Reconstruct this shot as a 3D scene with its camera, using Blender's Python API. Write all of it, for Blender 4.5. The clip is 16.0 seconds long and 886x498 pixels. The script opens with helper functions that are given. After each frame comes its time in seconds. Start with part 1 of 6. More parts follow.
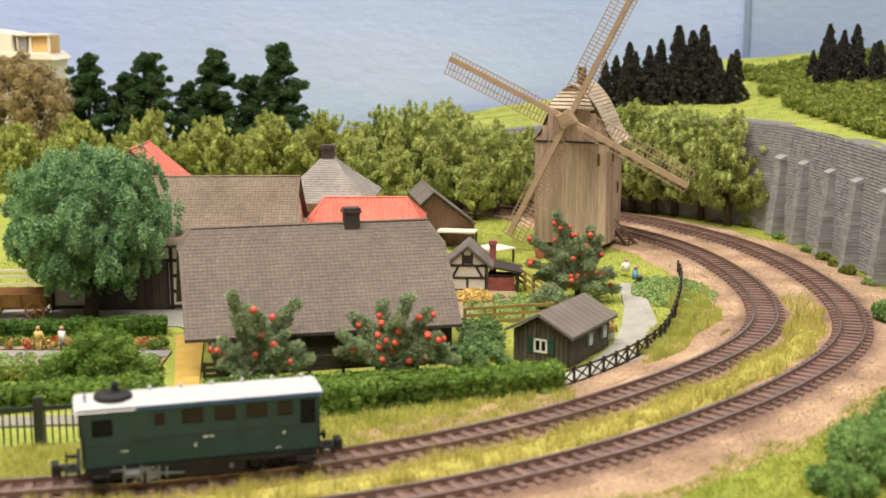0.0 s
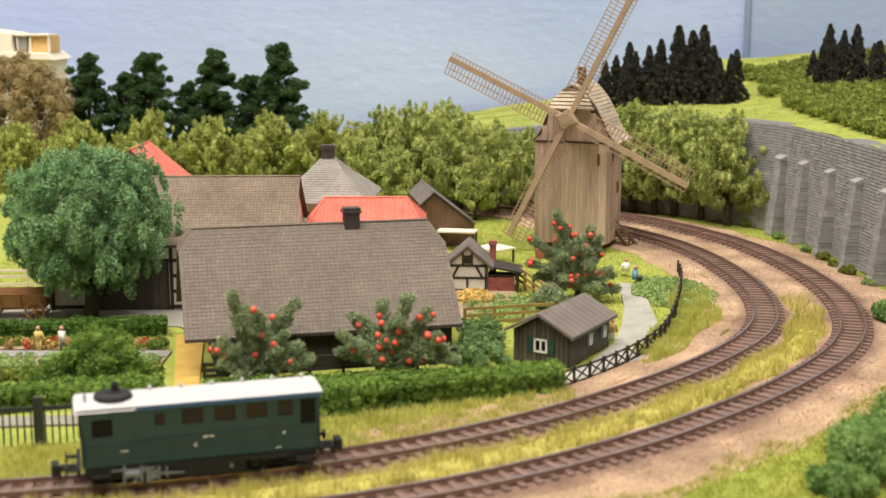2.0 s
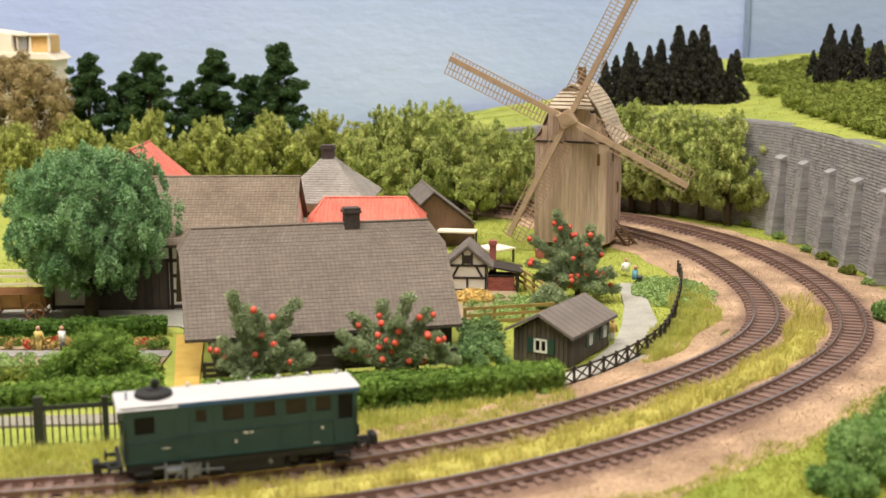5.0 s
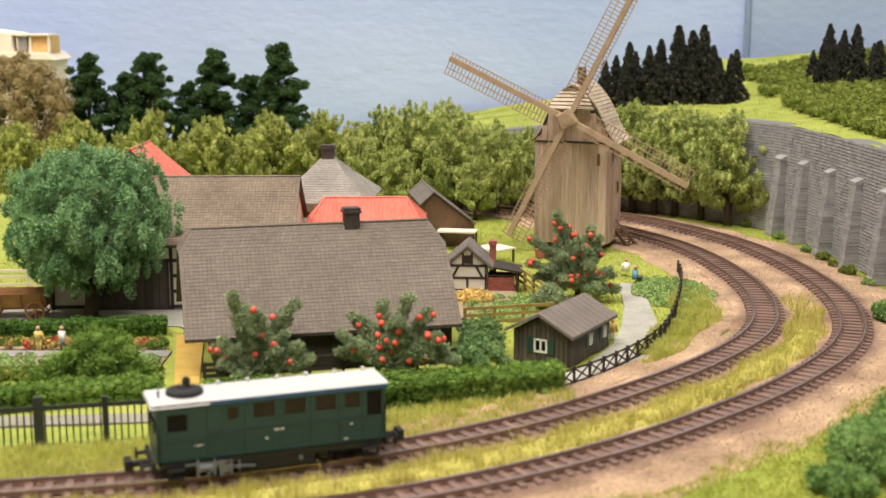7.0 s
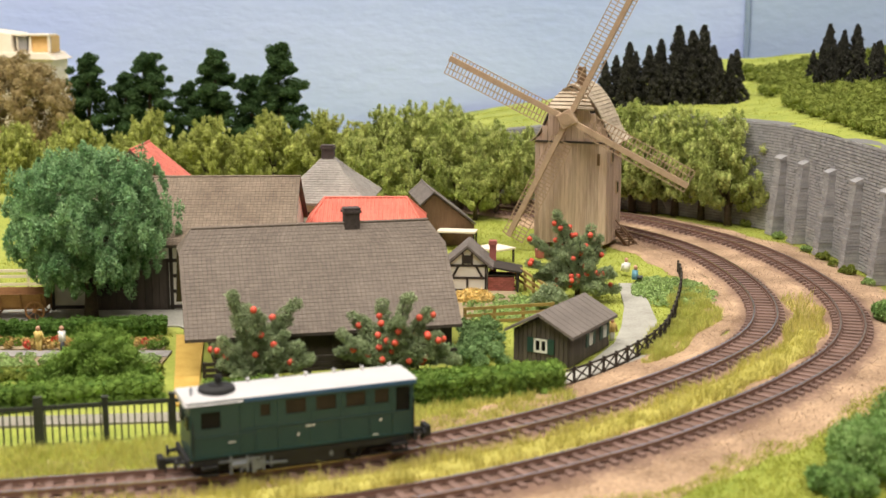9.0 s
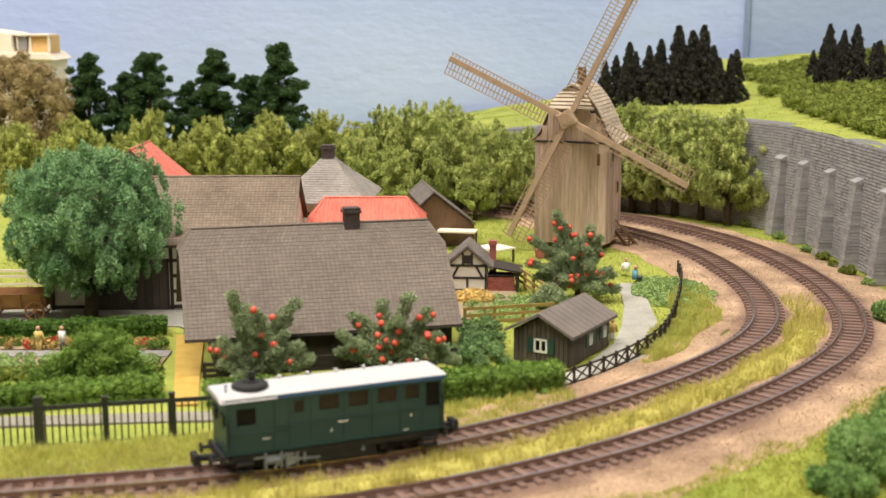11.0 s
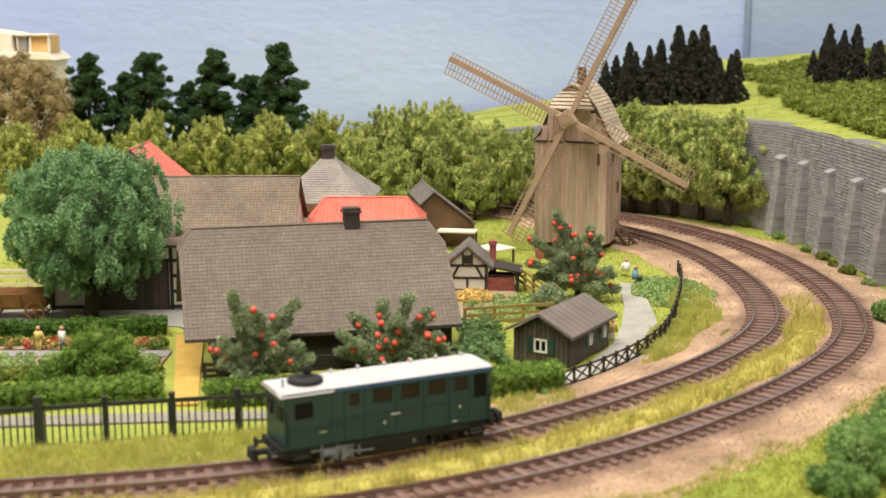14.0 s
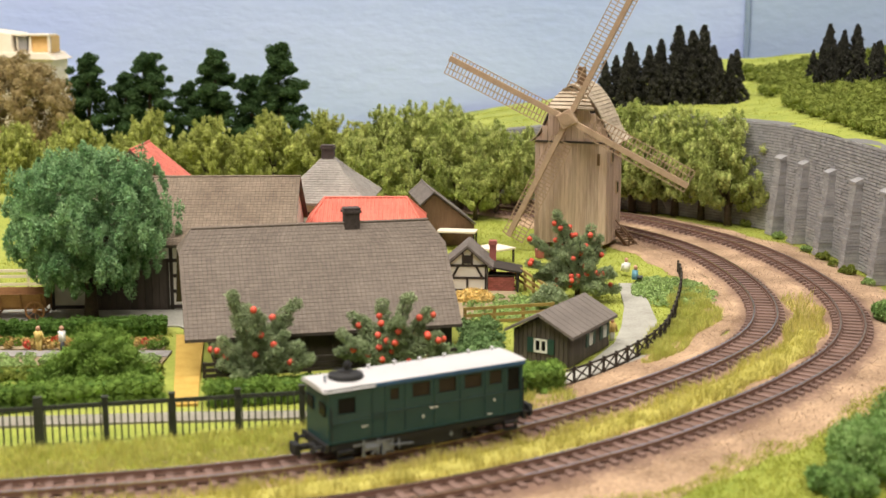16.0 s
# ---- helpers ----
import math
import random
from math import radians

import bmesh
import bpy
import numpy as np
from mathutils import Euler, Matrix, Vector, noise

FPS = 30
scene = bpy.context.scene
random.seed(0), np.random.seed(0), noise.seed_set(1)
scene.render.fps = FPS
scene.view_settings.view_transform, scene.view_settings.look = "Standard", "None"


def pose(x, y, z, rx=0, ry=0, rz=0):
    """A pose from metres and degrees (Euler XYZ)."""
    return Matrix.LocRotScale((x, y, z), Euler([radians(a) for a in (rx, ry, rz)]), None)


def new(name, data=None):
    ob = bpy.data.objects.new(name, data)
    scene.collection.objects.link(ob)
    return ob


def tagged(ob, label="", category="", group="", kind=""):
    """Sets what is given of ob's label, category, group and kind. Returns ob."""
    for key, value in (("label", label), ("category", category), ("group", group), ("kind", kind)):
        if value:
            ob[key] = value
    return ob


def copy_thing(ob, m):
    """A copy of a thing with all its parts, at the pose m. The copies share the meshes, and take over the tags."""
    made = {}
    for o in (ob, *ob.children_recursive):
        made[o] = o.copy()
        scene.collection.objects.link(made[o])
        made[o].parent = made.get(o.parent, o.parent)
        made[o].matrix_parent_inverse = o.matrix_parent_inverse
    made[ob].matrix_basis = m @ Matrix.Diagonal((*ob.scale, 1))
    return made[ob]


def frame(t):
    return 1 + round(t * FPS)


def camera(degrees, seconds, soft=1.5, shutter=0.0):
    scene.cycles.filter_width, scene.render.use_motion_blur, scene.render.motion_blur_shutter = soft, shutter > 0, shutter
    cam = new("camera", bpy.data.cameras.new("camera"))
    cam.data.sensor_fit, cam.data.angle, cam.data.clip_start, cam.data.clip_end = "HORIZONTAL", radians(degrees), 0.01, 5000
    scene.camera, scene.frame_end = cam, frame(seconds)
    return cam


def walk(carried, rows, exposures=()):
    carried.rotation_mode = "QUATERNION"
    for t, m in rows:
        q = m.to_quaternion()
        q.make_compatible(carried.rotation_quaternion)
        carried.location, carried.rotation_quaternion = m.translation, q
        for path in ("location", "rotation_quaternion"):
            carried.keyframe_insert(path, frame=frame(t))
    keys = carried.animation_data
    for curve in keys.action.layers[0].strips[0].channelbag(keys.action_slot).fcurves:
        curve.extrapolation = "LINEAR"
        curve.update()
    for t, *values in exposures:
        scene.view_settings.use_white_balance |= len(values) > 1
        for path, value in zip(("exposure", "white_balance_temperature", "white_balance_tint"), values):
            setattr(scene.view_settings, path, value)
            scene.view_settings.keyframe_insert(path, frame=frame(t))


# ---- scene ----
# Everything below is given in centimetres of the model layout (N gauge) and turned into metres by S.
S = 0.01
PITCH = 10.62
cam = camera(37.7, 16.0, 1.5)
cam.data.dof.use_dof, cam.data.dof.focus_distance, cam.data.dof.aperture_fstop = True, 0.59, 25.0
walk(cam, [(0.0, pose(0, 0, 12.4 * S, 90 - PITCH, 0, 0)), (16.0, pose(0, 0, 12.4 * S, 90 - PITCH, 0, 0))], [(0.0, 0.0), (16.0, 0.0)])

# ---- light: an exhibition hall lit by ceiling lamps ----
world = bpy.data.worlds.new("hall_air")
world.use_nodes = True
world.node_tree.nodes["Background"].inputs[0].default_value = (1.0, 0.95, 0.88, 1)
world.node_tree.nodes["Background"].inputs[1].default_value = 0.4
scene.world = world


def ceiling_lamp(x, y, w, d, power):
    data = bpy.data.lights.new("ceiling_lamp", "AREA")
    data.shape, data.size, data.size_y, data.energy, data.color = "RECTANGLE", w, d, power, (1.0, 0.93, 0.84)
    ob = new("ceiling_lamp", data)
    ob.matrix_world = pose(x, y, 1.86)
    return ob


ceiling_lamp(-0.8, 0.25, 1.5, 0.5, 52)
ceiling_lamp(0.85, 0.45, 1.5, 0.5, 26)
ceiling_lamp(0.0, -0.9, 1.5, 0.5, 30)


# ---- helpers for meshes ----
class Shape:
    def __init__(self):
        self.v, self.f = [], []

    def add(self, vs, fs):
        n = len(self.v)
        self.v += [tuple(p) for p in vs]
        self.f += [tuple(n + i for i in f) for f in fs]
        return self

    def hexa(self, p):
        return self.add(p, [(3, 2, 1, 0), (4, 5, 6, 7), (0, 1, 5, 4), (1, 2, 6, 5), (2, 3, 7, 6), (3, 0, 4, 7)])

    def box(self, x, y, z, sx, sy, sz, m=None, top=1.0):
        """A box centred on x, y with its foot at z; top scales its upper face."""
        p = []
        for k, t in ((0, 1.0), (1, top)):
            for a, b in ((-1, -1), (1, -1), (1, 1), (-1, 1)):
                q = Vector((x + a * sx / 2 * t, y + b * sy / 2 * t, z + k * sz))
                p.append(m @ q if m else q)
        return self.hexa(p)

    def beam(self, a, b, w, d, up=(0, 0, 1)):
        """A bar from a to b, w wide across and d thick along up."""
        a, b = Vector(a), Vector(b)
        t = (b - a).normalized()
        s = t.cross(Vector(up))
        s = s.normalized() if s.length > 1e-4 else Vector((1, 0, 0))
        u = s.cross(t).normalized()
        p = []
        for e in (a, b):
            for i, j in ((-1, -1), (1, -1), (1, 1), (-1, 1)):
                p.append(e + s * i * w / 2 + u * j * d / 2)
        return self.hexa(p)

    def prism(self, pts, off):
        """A flat outline pushed along off."""
        n, o = len(pts), Vector(off)
        vs = [Vector(p) for p in pts] + [Vector(p) + o for p in pts]
        fs = [tuple(range(n))[::-1], tuple(range(n, 2 * n))] + [(i, (i + 1) % n, n + (i + 1) % n, n + i) for i in range(n)]
        return self.add(vs, fs)

    def tube(self, a, b, r0, r1=None, n=8, caps=True):
        r1 = r0 if r1 is None else r1
        a, b = Vector(a), Vector(b)
        t = (b - a).normalized()
        s = t.orthogonal().normalized()
        u = t.cross(s)
        vs = []
        for e, r in ((a, r0), (b, r1)):
            for i in range(n):
                w = 2 * math.pi * i / n
                vs.append(e + s * math.cos(w) * r + u * math.sin(w) * r)
        fs = [(i, (i + 1) % n, n + (i + 1) % n, n + i) for i in range(n)]
        if caps:
            fs += [tuple(range(n))[::-1], tuple(range(n, 2 * n))]
        return self.add(vs, fs)

    def ball(self, c, rx, ry=None, rz=None, n=10, m=6, rough=0.0, rnd=random):
        ry, rz = ry or rx, rz or rx
        vs, fs = [(c[0], c[1], c[2] - rz)], []
        for j in range(1, m):
            p = math.pi * j / m
            for i in range(n):
                w = 2 * math.pi * i / n
                k = 1 + rnd.uniform(-rough, rough)
                vs.append((c[0] + rx * k * math.sin(p) * math.cos(w), c[1] + ry * k * math.sin(p) * math.sin(w), c[2] - rz * k * math.cos(p)))
        vs.append((c[0], c[1], c[2] + rz))
        for i in range(n):
            fs.append((0, 1 + (i + 1) % n, 1 + i))
            for j in range(m - 2):
                a, b = 1 + j * n + i, 1 + j * n + (i + 1) % n
                fs.append((a, b, b + n, a + n))
            fs.append((1 + (m - 2) * n + i, 1 + (m - 2) * n + (i + 1) % n, len(vs) - 1))
        return self.add(vs, fs)

    def mesh(self, name, smooth=False):
        me = bpy.data.meshes.new(name)
        me.from_pydata([(x * S, y * S, z * S) for x, y, z in self.v], [], self.f)
        if smooth:
            me.polygons.foreach_set("use_smooth", [True] * len(me.polygons))
        me.update()
        return me


def part(name, shape, material, parent=None, label="", smooth=False, bevel=0.0):
    """Links a shape as one mesh object, under a thing or a part if one is given."""
    me = shape if isinstance(shape, bpy.types.Mesh) else shape.mesh(name, smooth)
    if not me.materials:
        me.materials.append(material)
    ob = new(name, me)
    ob.parent = parent
    if bevel:
        b = ob.modifiers.new("edge", "BEVEL")
        b.width, b.segments, b.limit_method = bevel * S, 2, "ANGLE"
    if label:
        tagged(ob, label)
    return ob


def thing(name, x, y, z=0, turn=0, label="", category="", group="", kind=""):
    ob = new(name)
    ob.empty_display_size = 0.005
    ob.matrix_basis = pose(x * S, y * S, z * S, 0, 0, turn)
    return tagged(ob, label, category, group, kind)


def np_mesh(name, verts, faces):
    """A mesh out of numpy arrays: verts in centimetres, faces with one count of corners."""
    me = bpy.data.meshes.new(name)
    me.from_pydata((np.asarray(verts) * S).tolist(), [], np.asarray(faces).tolist())
    me.update()
    return me


def leaf_mesh(name, pts, out, size, rng, long=1.4, spread=0.9, cores=None, radial=False):
    """A small folded leaf at every point, facing roughly outwards."""
    n = len(pts)
    nrm = out + rng.normal(0, spread, (n, 3))
    nrm /= np.linalg.norm(nrm, axis=1, keepdims=True) + 1e-9
    ref = rng.normal(0, 1, (n, 3))
    a = np.cross(nrm, ref)
    a /= np.linalg.norm(a, axis=1, keepdims=True) + 1e-9
    if radial:
        a = out + rng.normal(0, 0.55, (n, 3))
        a /= np.linalg.norm(a, axis=1, keepdims=True) + 1e-9
        nrm = np.cross(a, ref)
        nrm /= np.linalg.norm(nrm, axis=1, keepdims=True) + 1e-9
    b = np.cross(nrm, a)
    s = size * rng.uniform(0.6, 1.3, (n, 1))
    lift = nrm * s * 0.25
    v = np.stack([pts - a * s * long * 0.5, pts - b * s * 0.5 + lift, pts + a * s * long * 0.5, pts + b * s * 0.5 + lift], 1).reshape(-1, 3)
    i = np.arange(n)[:, None] * 4
    f = np.concatenate([i + [[0, 1, 2]], i + [[0, 2, 3]]], 1).reshape(-1, 3)
    if cores is None or not cores.v:
        return np_mesh(name, v, f)
    k = len(v)
    me = bpy.data.meshes.new(name)
    me.from_pydata((v * S).tolist() + [(a * S, b * S, c * S) for a, b, c in cores.v], [], f.tolist() + [tuple(k + e for e in q) for q in cores.f])
    me.update()
    return me


def blade_mesh(name, pts, height, width, rng, lean=0.5):
    """Upright grass blades of one triangle each."""
    n = len(pts)
    w = rng.uniform(0, 2 * np.pi, n)
    tuft = np.array([[0.72 + 0.75 * noise.noise((x * 1.7, y * 1.7, 8.0)) + 0.45 * noise.noise((x * 4.5, y * 4.5, 2.0))] for x, y in pts[:, :2]]) if n else np.ones((0, 1))
    h = height * rng.uniform(0.55, 1.25, (n, 1)) * np.clip(tuft, 0.25, 1.5)
    side = np.stack([np.cos(w), np.sin(w), np.zeros(n)], 1) * width * 0.5
    tip = pts + np.concatenate([rng.normal(0, lean * 0.5, (n, 2)) * h, h], 1)
    v = np.stack([pts - side, pts + side, tip], 1).reshape(-1, 3)
    return np_mesh(name, v, np.arange(3 * n).reshape(-1, 3))


# ---- materials ----
def material(name, c1, c2=None, rough=0.8, size=0.3, fine=0.05, bump=0.3, depth=0.02, metal=0.0, vary=0.0, islands=False, coat=0.0, grain=None, mixup=0.5, leafy=0.0):
    """A procedural surface: two colours mixed by coarse and fine noise, relief, and per-piece variation."""
    mt = bpy.data.materials.new(name)
    mt.use_nodes = True
    nt = mt.node_tree
    nd, ln = nt.nodes, nt.links
    bs = nd["Principled BSDF"]
    bs.inputs["Roughness"].default_value, bs.inputs["Metallic"].default_value = rough, metal
    bs.inputs["Coat Weight"].default_value = coat
    co = nd.new("ShaderNodeTexCoord")
    vec = co.outputs["Object"]
    if grain:
        mp = nd.new("ShaderNodeMapping")
        mp.inputs["Scale"].default_value = grain
        ln.new(vec, mp.inputs["Vector"])
        vec = mp.outputs["Vector"]
    big, small = nd.new("ShaderNodeTexNoise"), nd.new("ShaderNodeTexNoise")
    for t, s, det in ((big, size, 4), (small, fine, 3)):
        t.inputs["Scale"].default_value, t.inputs["Detail"].default_value = 1 / (s * S), det
        ln.new(vec, t.inputs["Vector"])
    mx = nd.new("ShaderNodeMath")
    mx.operation = "MULTIPLY_ADD"
    mx.inputs[1].default_value = mixup
    ln.new(small.outputs["Fac"], mx.inputs[0])
    sc = nd.new("ShaderNodeMath")
    sc.operation = "MULTIPLY"
    sc.inputs[1].default_value = 1 - mixup
    ln.new(big.outputs["Fac"], sc.inputs[0])
    ln.new(sc.outputs[0], mx.inputs[2])
    ramp = nd.new("ShaderNodeValToRGB")
    ramp.color_ramp.elements[0].position, ramp.color_ramp.elements[1].position = 0.32, 0.68
    ramp.color_ramp.elements[0].color, ramp.color_ramp.elements[1].color = (*c1, 1), (*(c2 or c1), 1)
    ln.new(mx.outputs[0], ramp.inputs[0])
    col = ramp.outputs[0]
    if vary:
        if islands:
            g = nd.new("ShaderNodeNewGeometry")
            src = g.outputs["Random Per Island"]
        else:
            g = nd.new("ShaderNodeObjectInfo")
            src = g.outputs["Random"]
        mr = nd.new("ShaderNodeMapRange")
        mr.inputs["To Min"].default_value, mr.inputs["To Max"].default_value = 1 - vary, 1 + vary
        ln.new(src, mr.inputs["Value"])
        hs = nd.new("ShaderNodeHueSaturation")
        ln.new(mr.outputs[0], hs.inputs["Value"])
        ln.new(col, hs.inputs["Color"])
        col = hs.outputs[0]
    ln.new(col, bs.inputs["Base Color"])
    if leafy:
        tr, ms = nd.new("ShaderNodeBsdfTranslucent"), nd.new("ShaderNodeMixShader")
        ms.inputs[0].default_value = leafy
        ln.new(col, tr.inputs["Color"])
        ln.new(bs.outputs[0], ms.inputs[1])
        ln.new(tr.outputs[0], ms.inputs[2])
        ln.new(ms.outputs[0], nd["Material Output"].inputs["Surface"])
        bs.inputs["Specular IOR Level"].default_value = 0.15
    if bump:
        bp = nd.new("ShaderNodeBump")
        bp.inputs["Strength"].default_value, bp.inputs["Distance"].default_value = bump, depth * S
        ln.new(mx.outputs[0], bp.inputs["Height"])
        ln.new(bp.outputs[0], bs.inputs["Normal"])
    return mt


GRASS = material("grass_mat", (0.215, 0.275, 0.04), (0.42, 0.44, 0.09), 0.95, 2.2, 0.12, 0.8, 0.05)
BLADE = material("grass_blade", (0.33, 0.38, 0.065), (0.57, 0.57, 0.15), 0.85, 1.2, 0.2, 0, 0, vary=0.22, islands=True, leafy=0.35)
FRESH_BLADE = material("fresh_grass_blade", (0.46, 0.50, 0.10), (0.74, 0.74, 0.26), 0.85, 1.2, 0.2, 0, 0, vary=0.22, islands=True, leafy=0.35)
STRAW_BLADE = material("dry_grass_blade", (0.47, 0.445, 0.10), (0.74, 0.68, 0.25), 0.85, 1.2, 0.2, 0, 0, vary=0.22, islands=True, leafy=0.35)
BALLAST = material("ballast", (0.20, 0.125, 0.075), (0.62, 0.43, 0.28), 0.95, 2.6, 0.12, 1.0, 0.06, mixup=0.38)
GRIT = material("ballast_grain", (0.34, 0.23, 0.16), (0.60, 0.46, 0.35), 0.95, 1.5, 0.1, 0, 0, vary=0.25, islands=True)
RUST_BED = material("rust_stained_ballast", (0.11, 0.065, 0.05), (0.22, 0.13, 0.10), 0.95, 1.0, 0.08, 0.9, 0.05)


def fade_to_ballast(mt):
    """The rust stain thins out unevenly into clean ballast towards the shoulders of the bed."""
    nd, ln = mt.node_tree.nodes, mt.node_tree.links
    bs = nd["Principled BSDF"]
    rust = bs.inputs["Base Color"].links[0].from_socket
    edge, co = nd.new("ShaderNodeAttribute"), nd.new("ShaderNodeTexCoord")
    edge.attribute_name = "stain"
    fine, wide = nd.new("ShaderNodeTexNoise"), nd.new("ShaderNodeTexNoise")
    for tx, sc in ((fine, 0.16), (wide, 2.6)):
        tx.inputs["Scale"].default_value, tx.inputs["Detail"].default_value = 1 / (sc * S), 4
        ln.new(co.outputs["Object"], tx.inputs["Vector"])
    a, b = nd.new("ShaderNodeMath"), nd.new("ShaderNodeMapRange")
    a.operation = "MULTIPLY_ADD"
    a.inputs[1].default_value = 0.9
    ln.new(fine.outputs["Fac"], a.inputs[0])
    ln.new(edge.outputs["Fac"], a.inputs[2])
    b.inputs["From Min"].default_value, b.inputs["From Max"].default_value = 0.55, 1.15
    ln.new(a.outputs[0], b.inputs["Value"])
    clean = nd.new("ShaderNodeValToRGB")
    clean.color_ramp.elements[0].position, clean.color_ramp.elements[1].position = 0.32, 0.68
    clean.color_ramp.elements[0].color, clean.color_ramp.elements[1].color = (0.20, 0.125, 0.075, 1), (0.62, 0.43, 0.28, 1)
    ln.new(wide.outputs["Fac"], clean.inputs[0])
    mix = nd.new("ShaderNodeMix")
    mix.data_type = "RGBA"
    ln.new(b.outputs[0], mix.inputs[0])
    ln.new(clean.outputs[0], mix.inputs[6])
    ln.new(rust, mix.inputs[7])
    ln.new(mix.outputs[2], bs.inputs["Base Color"])


fade_to_ballast(RUST_BED)
DRY_TURF = material("dry_turf", (0.36, 0.33, 0.07), (0.56, 0.50, 0.14), 0.95, 1.0, 0.1, 0.8, 0.05)
SLEEPER = material("sleeper_plastic", (0.15, 0.092, 0.075), (0.235, 0.15, 0.125), 0.7, 0.3, 0.05, 0.3, 0.01, vary=0.2)
RAIL = material("rusty_rail", (0.15, 0.08, 0.06), (0.22, 0.13, 0.10), 0.55, 0.4, 0.05, 0.2, 0.01)
RAIL_TOP = material("rail_head", (0.46, 0.38, 0.34), (0.66, 0.58, 0.53), 0.18, 0.5, 0.05, 0, 0, metal=0.9)
GREY_ROAD = material("grey_road", (0.28, 0.27, 0.235), (0.45, 0.44, 0.395), 0.9, 1.0, 0.08, 0.5, 0.02)
# Pavement tone, darker than GREY_ROAD: the hedge's shadow is put into the colour.
PAVING_SHADED = material("pavement_shaded", (0.21, 0.195, 0.16), (0.34, 0.32, 0.27), 0.95, 1.0, 0.08, 0.5, 0.02)
GRAVEL = material("grey_gravel", (0.20, 0.19, 0.185), (0.34, 0.32, 0.31), 0.95, 0.5, 0.06, 0.7, 0.03)
YELLOW_PATH = material("ochre_sand", (0.48, 0.30, 0.06), (0.62, 0.42, 0.11), 0.95, 0.6, 0.06, 0.5, 0.02)
EARTH = material("garden_earth", (0.23, 0.175, 0.105), (0.40, 0.31, 0.20), 0.95, 0.6, 0.08, 0.7, 0.04)
ROOF_GREY = material("roof_tile_greybrown", (0.14, 0.112, 0.093), (0.215, 0.177, 0.148), 0.8, 1.8, 0.12, 0.2, 0.01, vary=0.09, islands=True)
ROOF_DARK = material("roof_tile_dark", (0.13, 0.11, 0.10), (0.22, 0.19, 0.17), 0.8, 1.2, 0.06, 0.2, 0.01, vary=0.14, islands=True)
ROOF_BROWN = material("roof_tile_brown", (0.15, 0.11, 0.08), (0.25, 0.195, 0.145), 0.8, 1.5, 0.06, 0.2, 0.01, vary=0.14, islands=True)
ROOF_RED = material("roof_tile_red", (0.60, 0.14, 0.10), (0.76, 0.22, 0.16), 0.7, 1.2, 0.06, 0.2, 0.01, vary=0.1, islands=True)
ROOF_ASH = material("roof_shingle_ash", (0.24, 0.22, 0.20), (0.38, 0.35, 0.32), 0.85, 0.9, 0.05, 0.2, 0.01, vary=0.12, islands=True)
ROOF_UNDER = material("roof_underlay", (0.085, 0.068, 0.058), (0.12, 0.098, 0.085), 0.9, 0.5, 0.06, 0.2, 0.01)
PLASTER = material("pale_plaster", (0.68, 0.65, 0.58), (0.80, 0.77, 0.70), 0.85, 0.6, 0.05, 0.2, 0.01)
TIMBER = material("dark_timber", (0.025, 0.02, 0.016), (0.055, 0.042, 0.034), 0.75, 0.4, 0.05, 0.3, 0.01)
DARK_BOARD = material("tarred_board", (0.062, 0.05, 0.042), (0.115, 0.092, 0.078), 0.75, 0.5, 0.05, 0.3, 0.01, vary=0.25, grain=(1, 1, 0.15))
BROWN_BOARD = material("brown_board", (0.11, 0.06, 0.03), (0.18, 0.105, 0.055), 0.75, 0.5, 0.05, 0.3, 0.01, grain=(1, 1, 0.15))
MILL_BOARD = material("mill_board", (0.35, 0.245, 0.19), (0.62, 0.475, 0.385), 0.8, 0.5, 0.07, 0.35, 0.012, vary=0.14, grain=(1, 1, 0.08))
MILL_SPAR = material("mill_spar", (0.34, 0.235, 0.16), (0.48, 0.35, 0.24), 0.7, 0.5, 0.06, 0.25, 0.01)
MILL_SHINGLE = material("mill_shingle", (0.36, 0.29, 0.21), (0.58, 0.49, 0.38), 0.85, 0.5, 0.06, 0.25, 0.01, vary=0.15)
BRICK = material("red_brick", (0.34, 0.10, 0.08), (0.50, 0.17, 0.14), 0.85, 0.3, 0.05, 0.3, 0.01, vary=0.2)
CHIMNEY = material("chimney_dark", (0.045, 0.035, 0.035), (0.10, 0.08, 0.075), 0.85, 0.2, 0.05, 0.4, 0.01)
STONE = material("wall_stone", (0.26, 0.26, 0.272), (0.44, 0.43, 0.435), 0.9, 0.6, 0.07, 0.5, 0.02, vary=0.09, islands=True)
MORTAR = material("wall_mortar", (0.15, 0.147, 0.15), (0.22, 0.215, 0.22), 0.95, 0.5, 0.06, 0.4, 0.01)
CREAM = material("cream_card", (0.76, 0.66, 0.52), (0.86, 0.77, 0.64), 0.8, 1.0, 0.1, 0.1, 0.01)
YELLOW_WOOD = material("ochre_wood", (0.30, 0.20, 0.06), (0.46, 0.33, 0.11), 0.75, 0.4, 0.05, 0.2, 0.01)
WAGON_WOOD = material("wagon_wood", (0.22, 0.10, 0.035), (0.36, 0.18, 0.07), 0.6, 0.4, 0.05, 0.2, 0.01)
WHITE_PAINT = material("white_paint", (0.78, 0.77, 0.72), (0.85, 0.84, 0.80), 0.5, 0.4, 0.05, 0, 0)
GREEN_PAINT = material("dark_green_paint", (0.012, 0.045, 0.038), (0.02, 0.07, 0.055), 0.5, 0.4, 0.05, 0, 0)
PANE = material("window_dark", (0.008, 0.008, 0.008), (0.02, 0.018, 0.016), 0.25, 0.4, 0.05, 0, 0)
PANE.node_tree.nodes["Principled BSDF"].inputs["Specular IOR Level"].default_value = 0.08
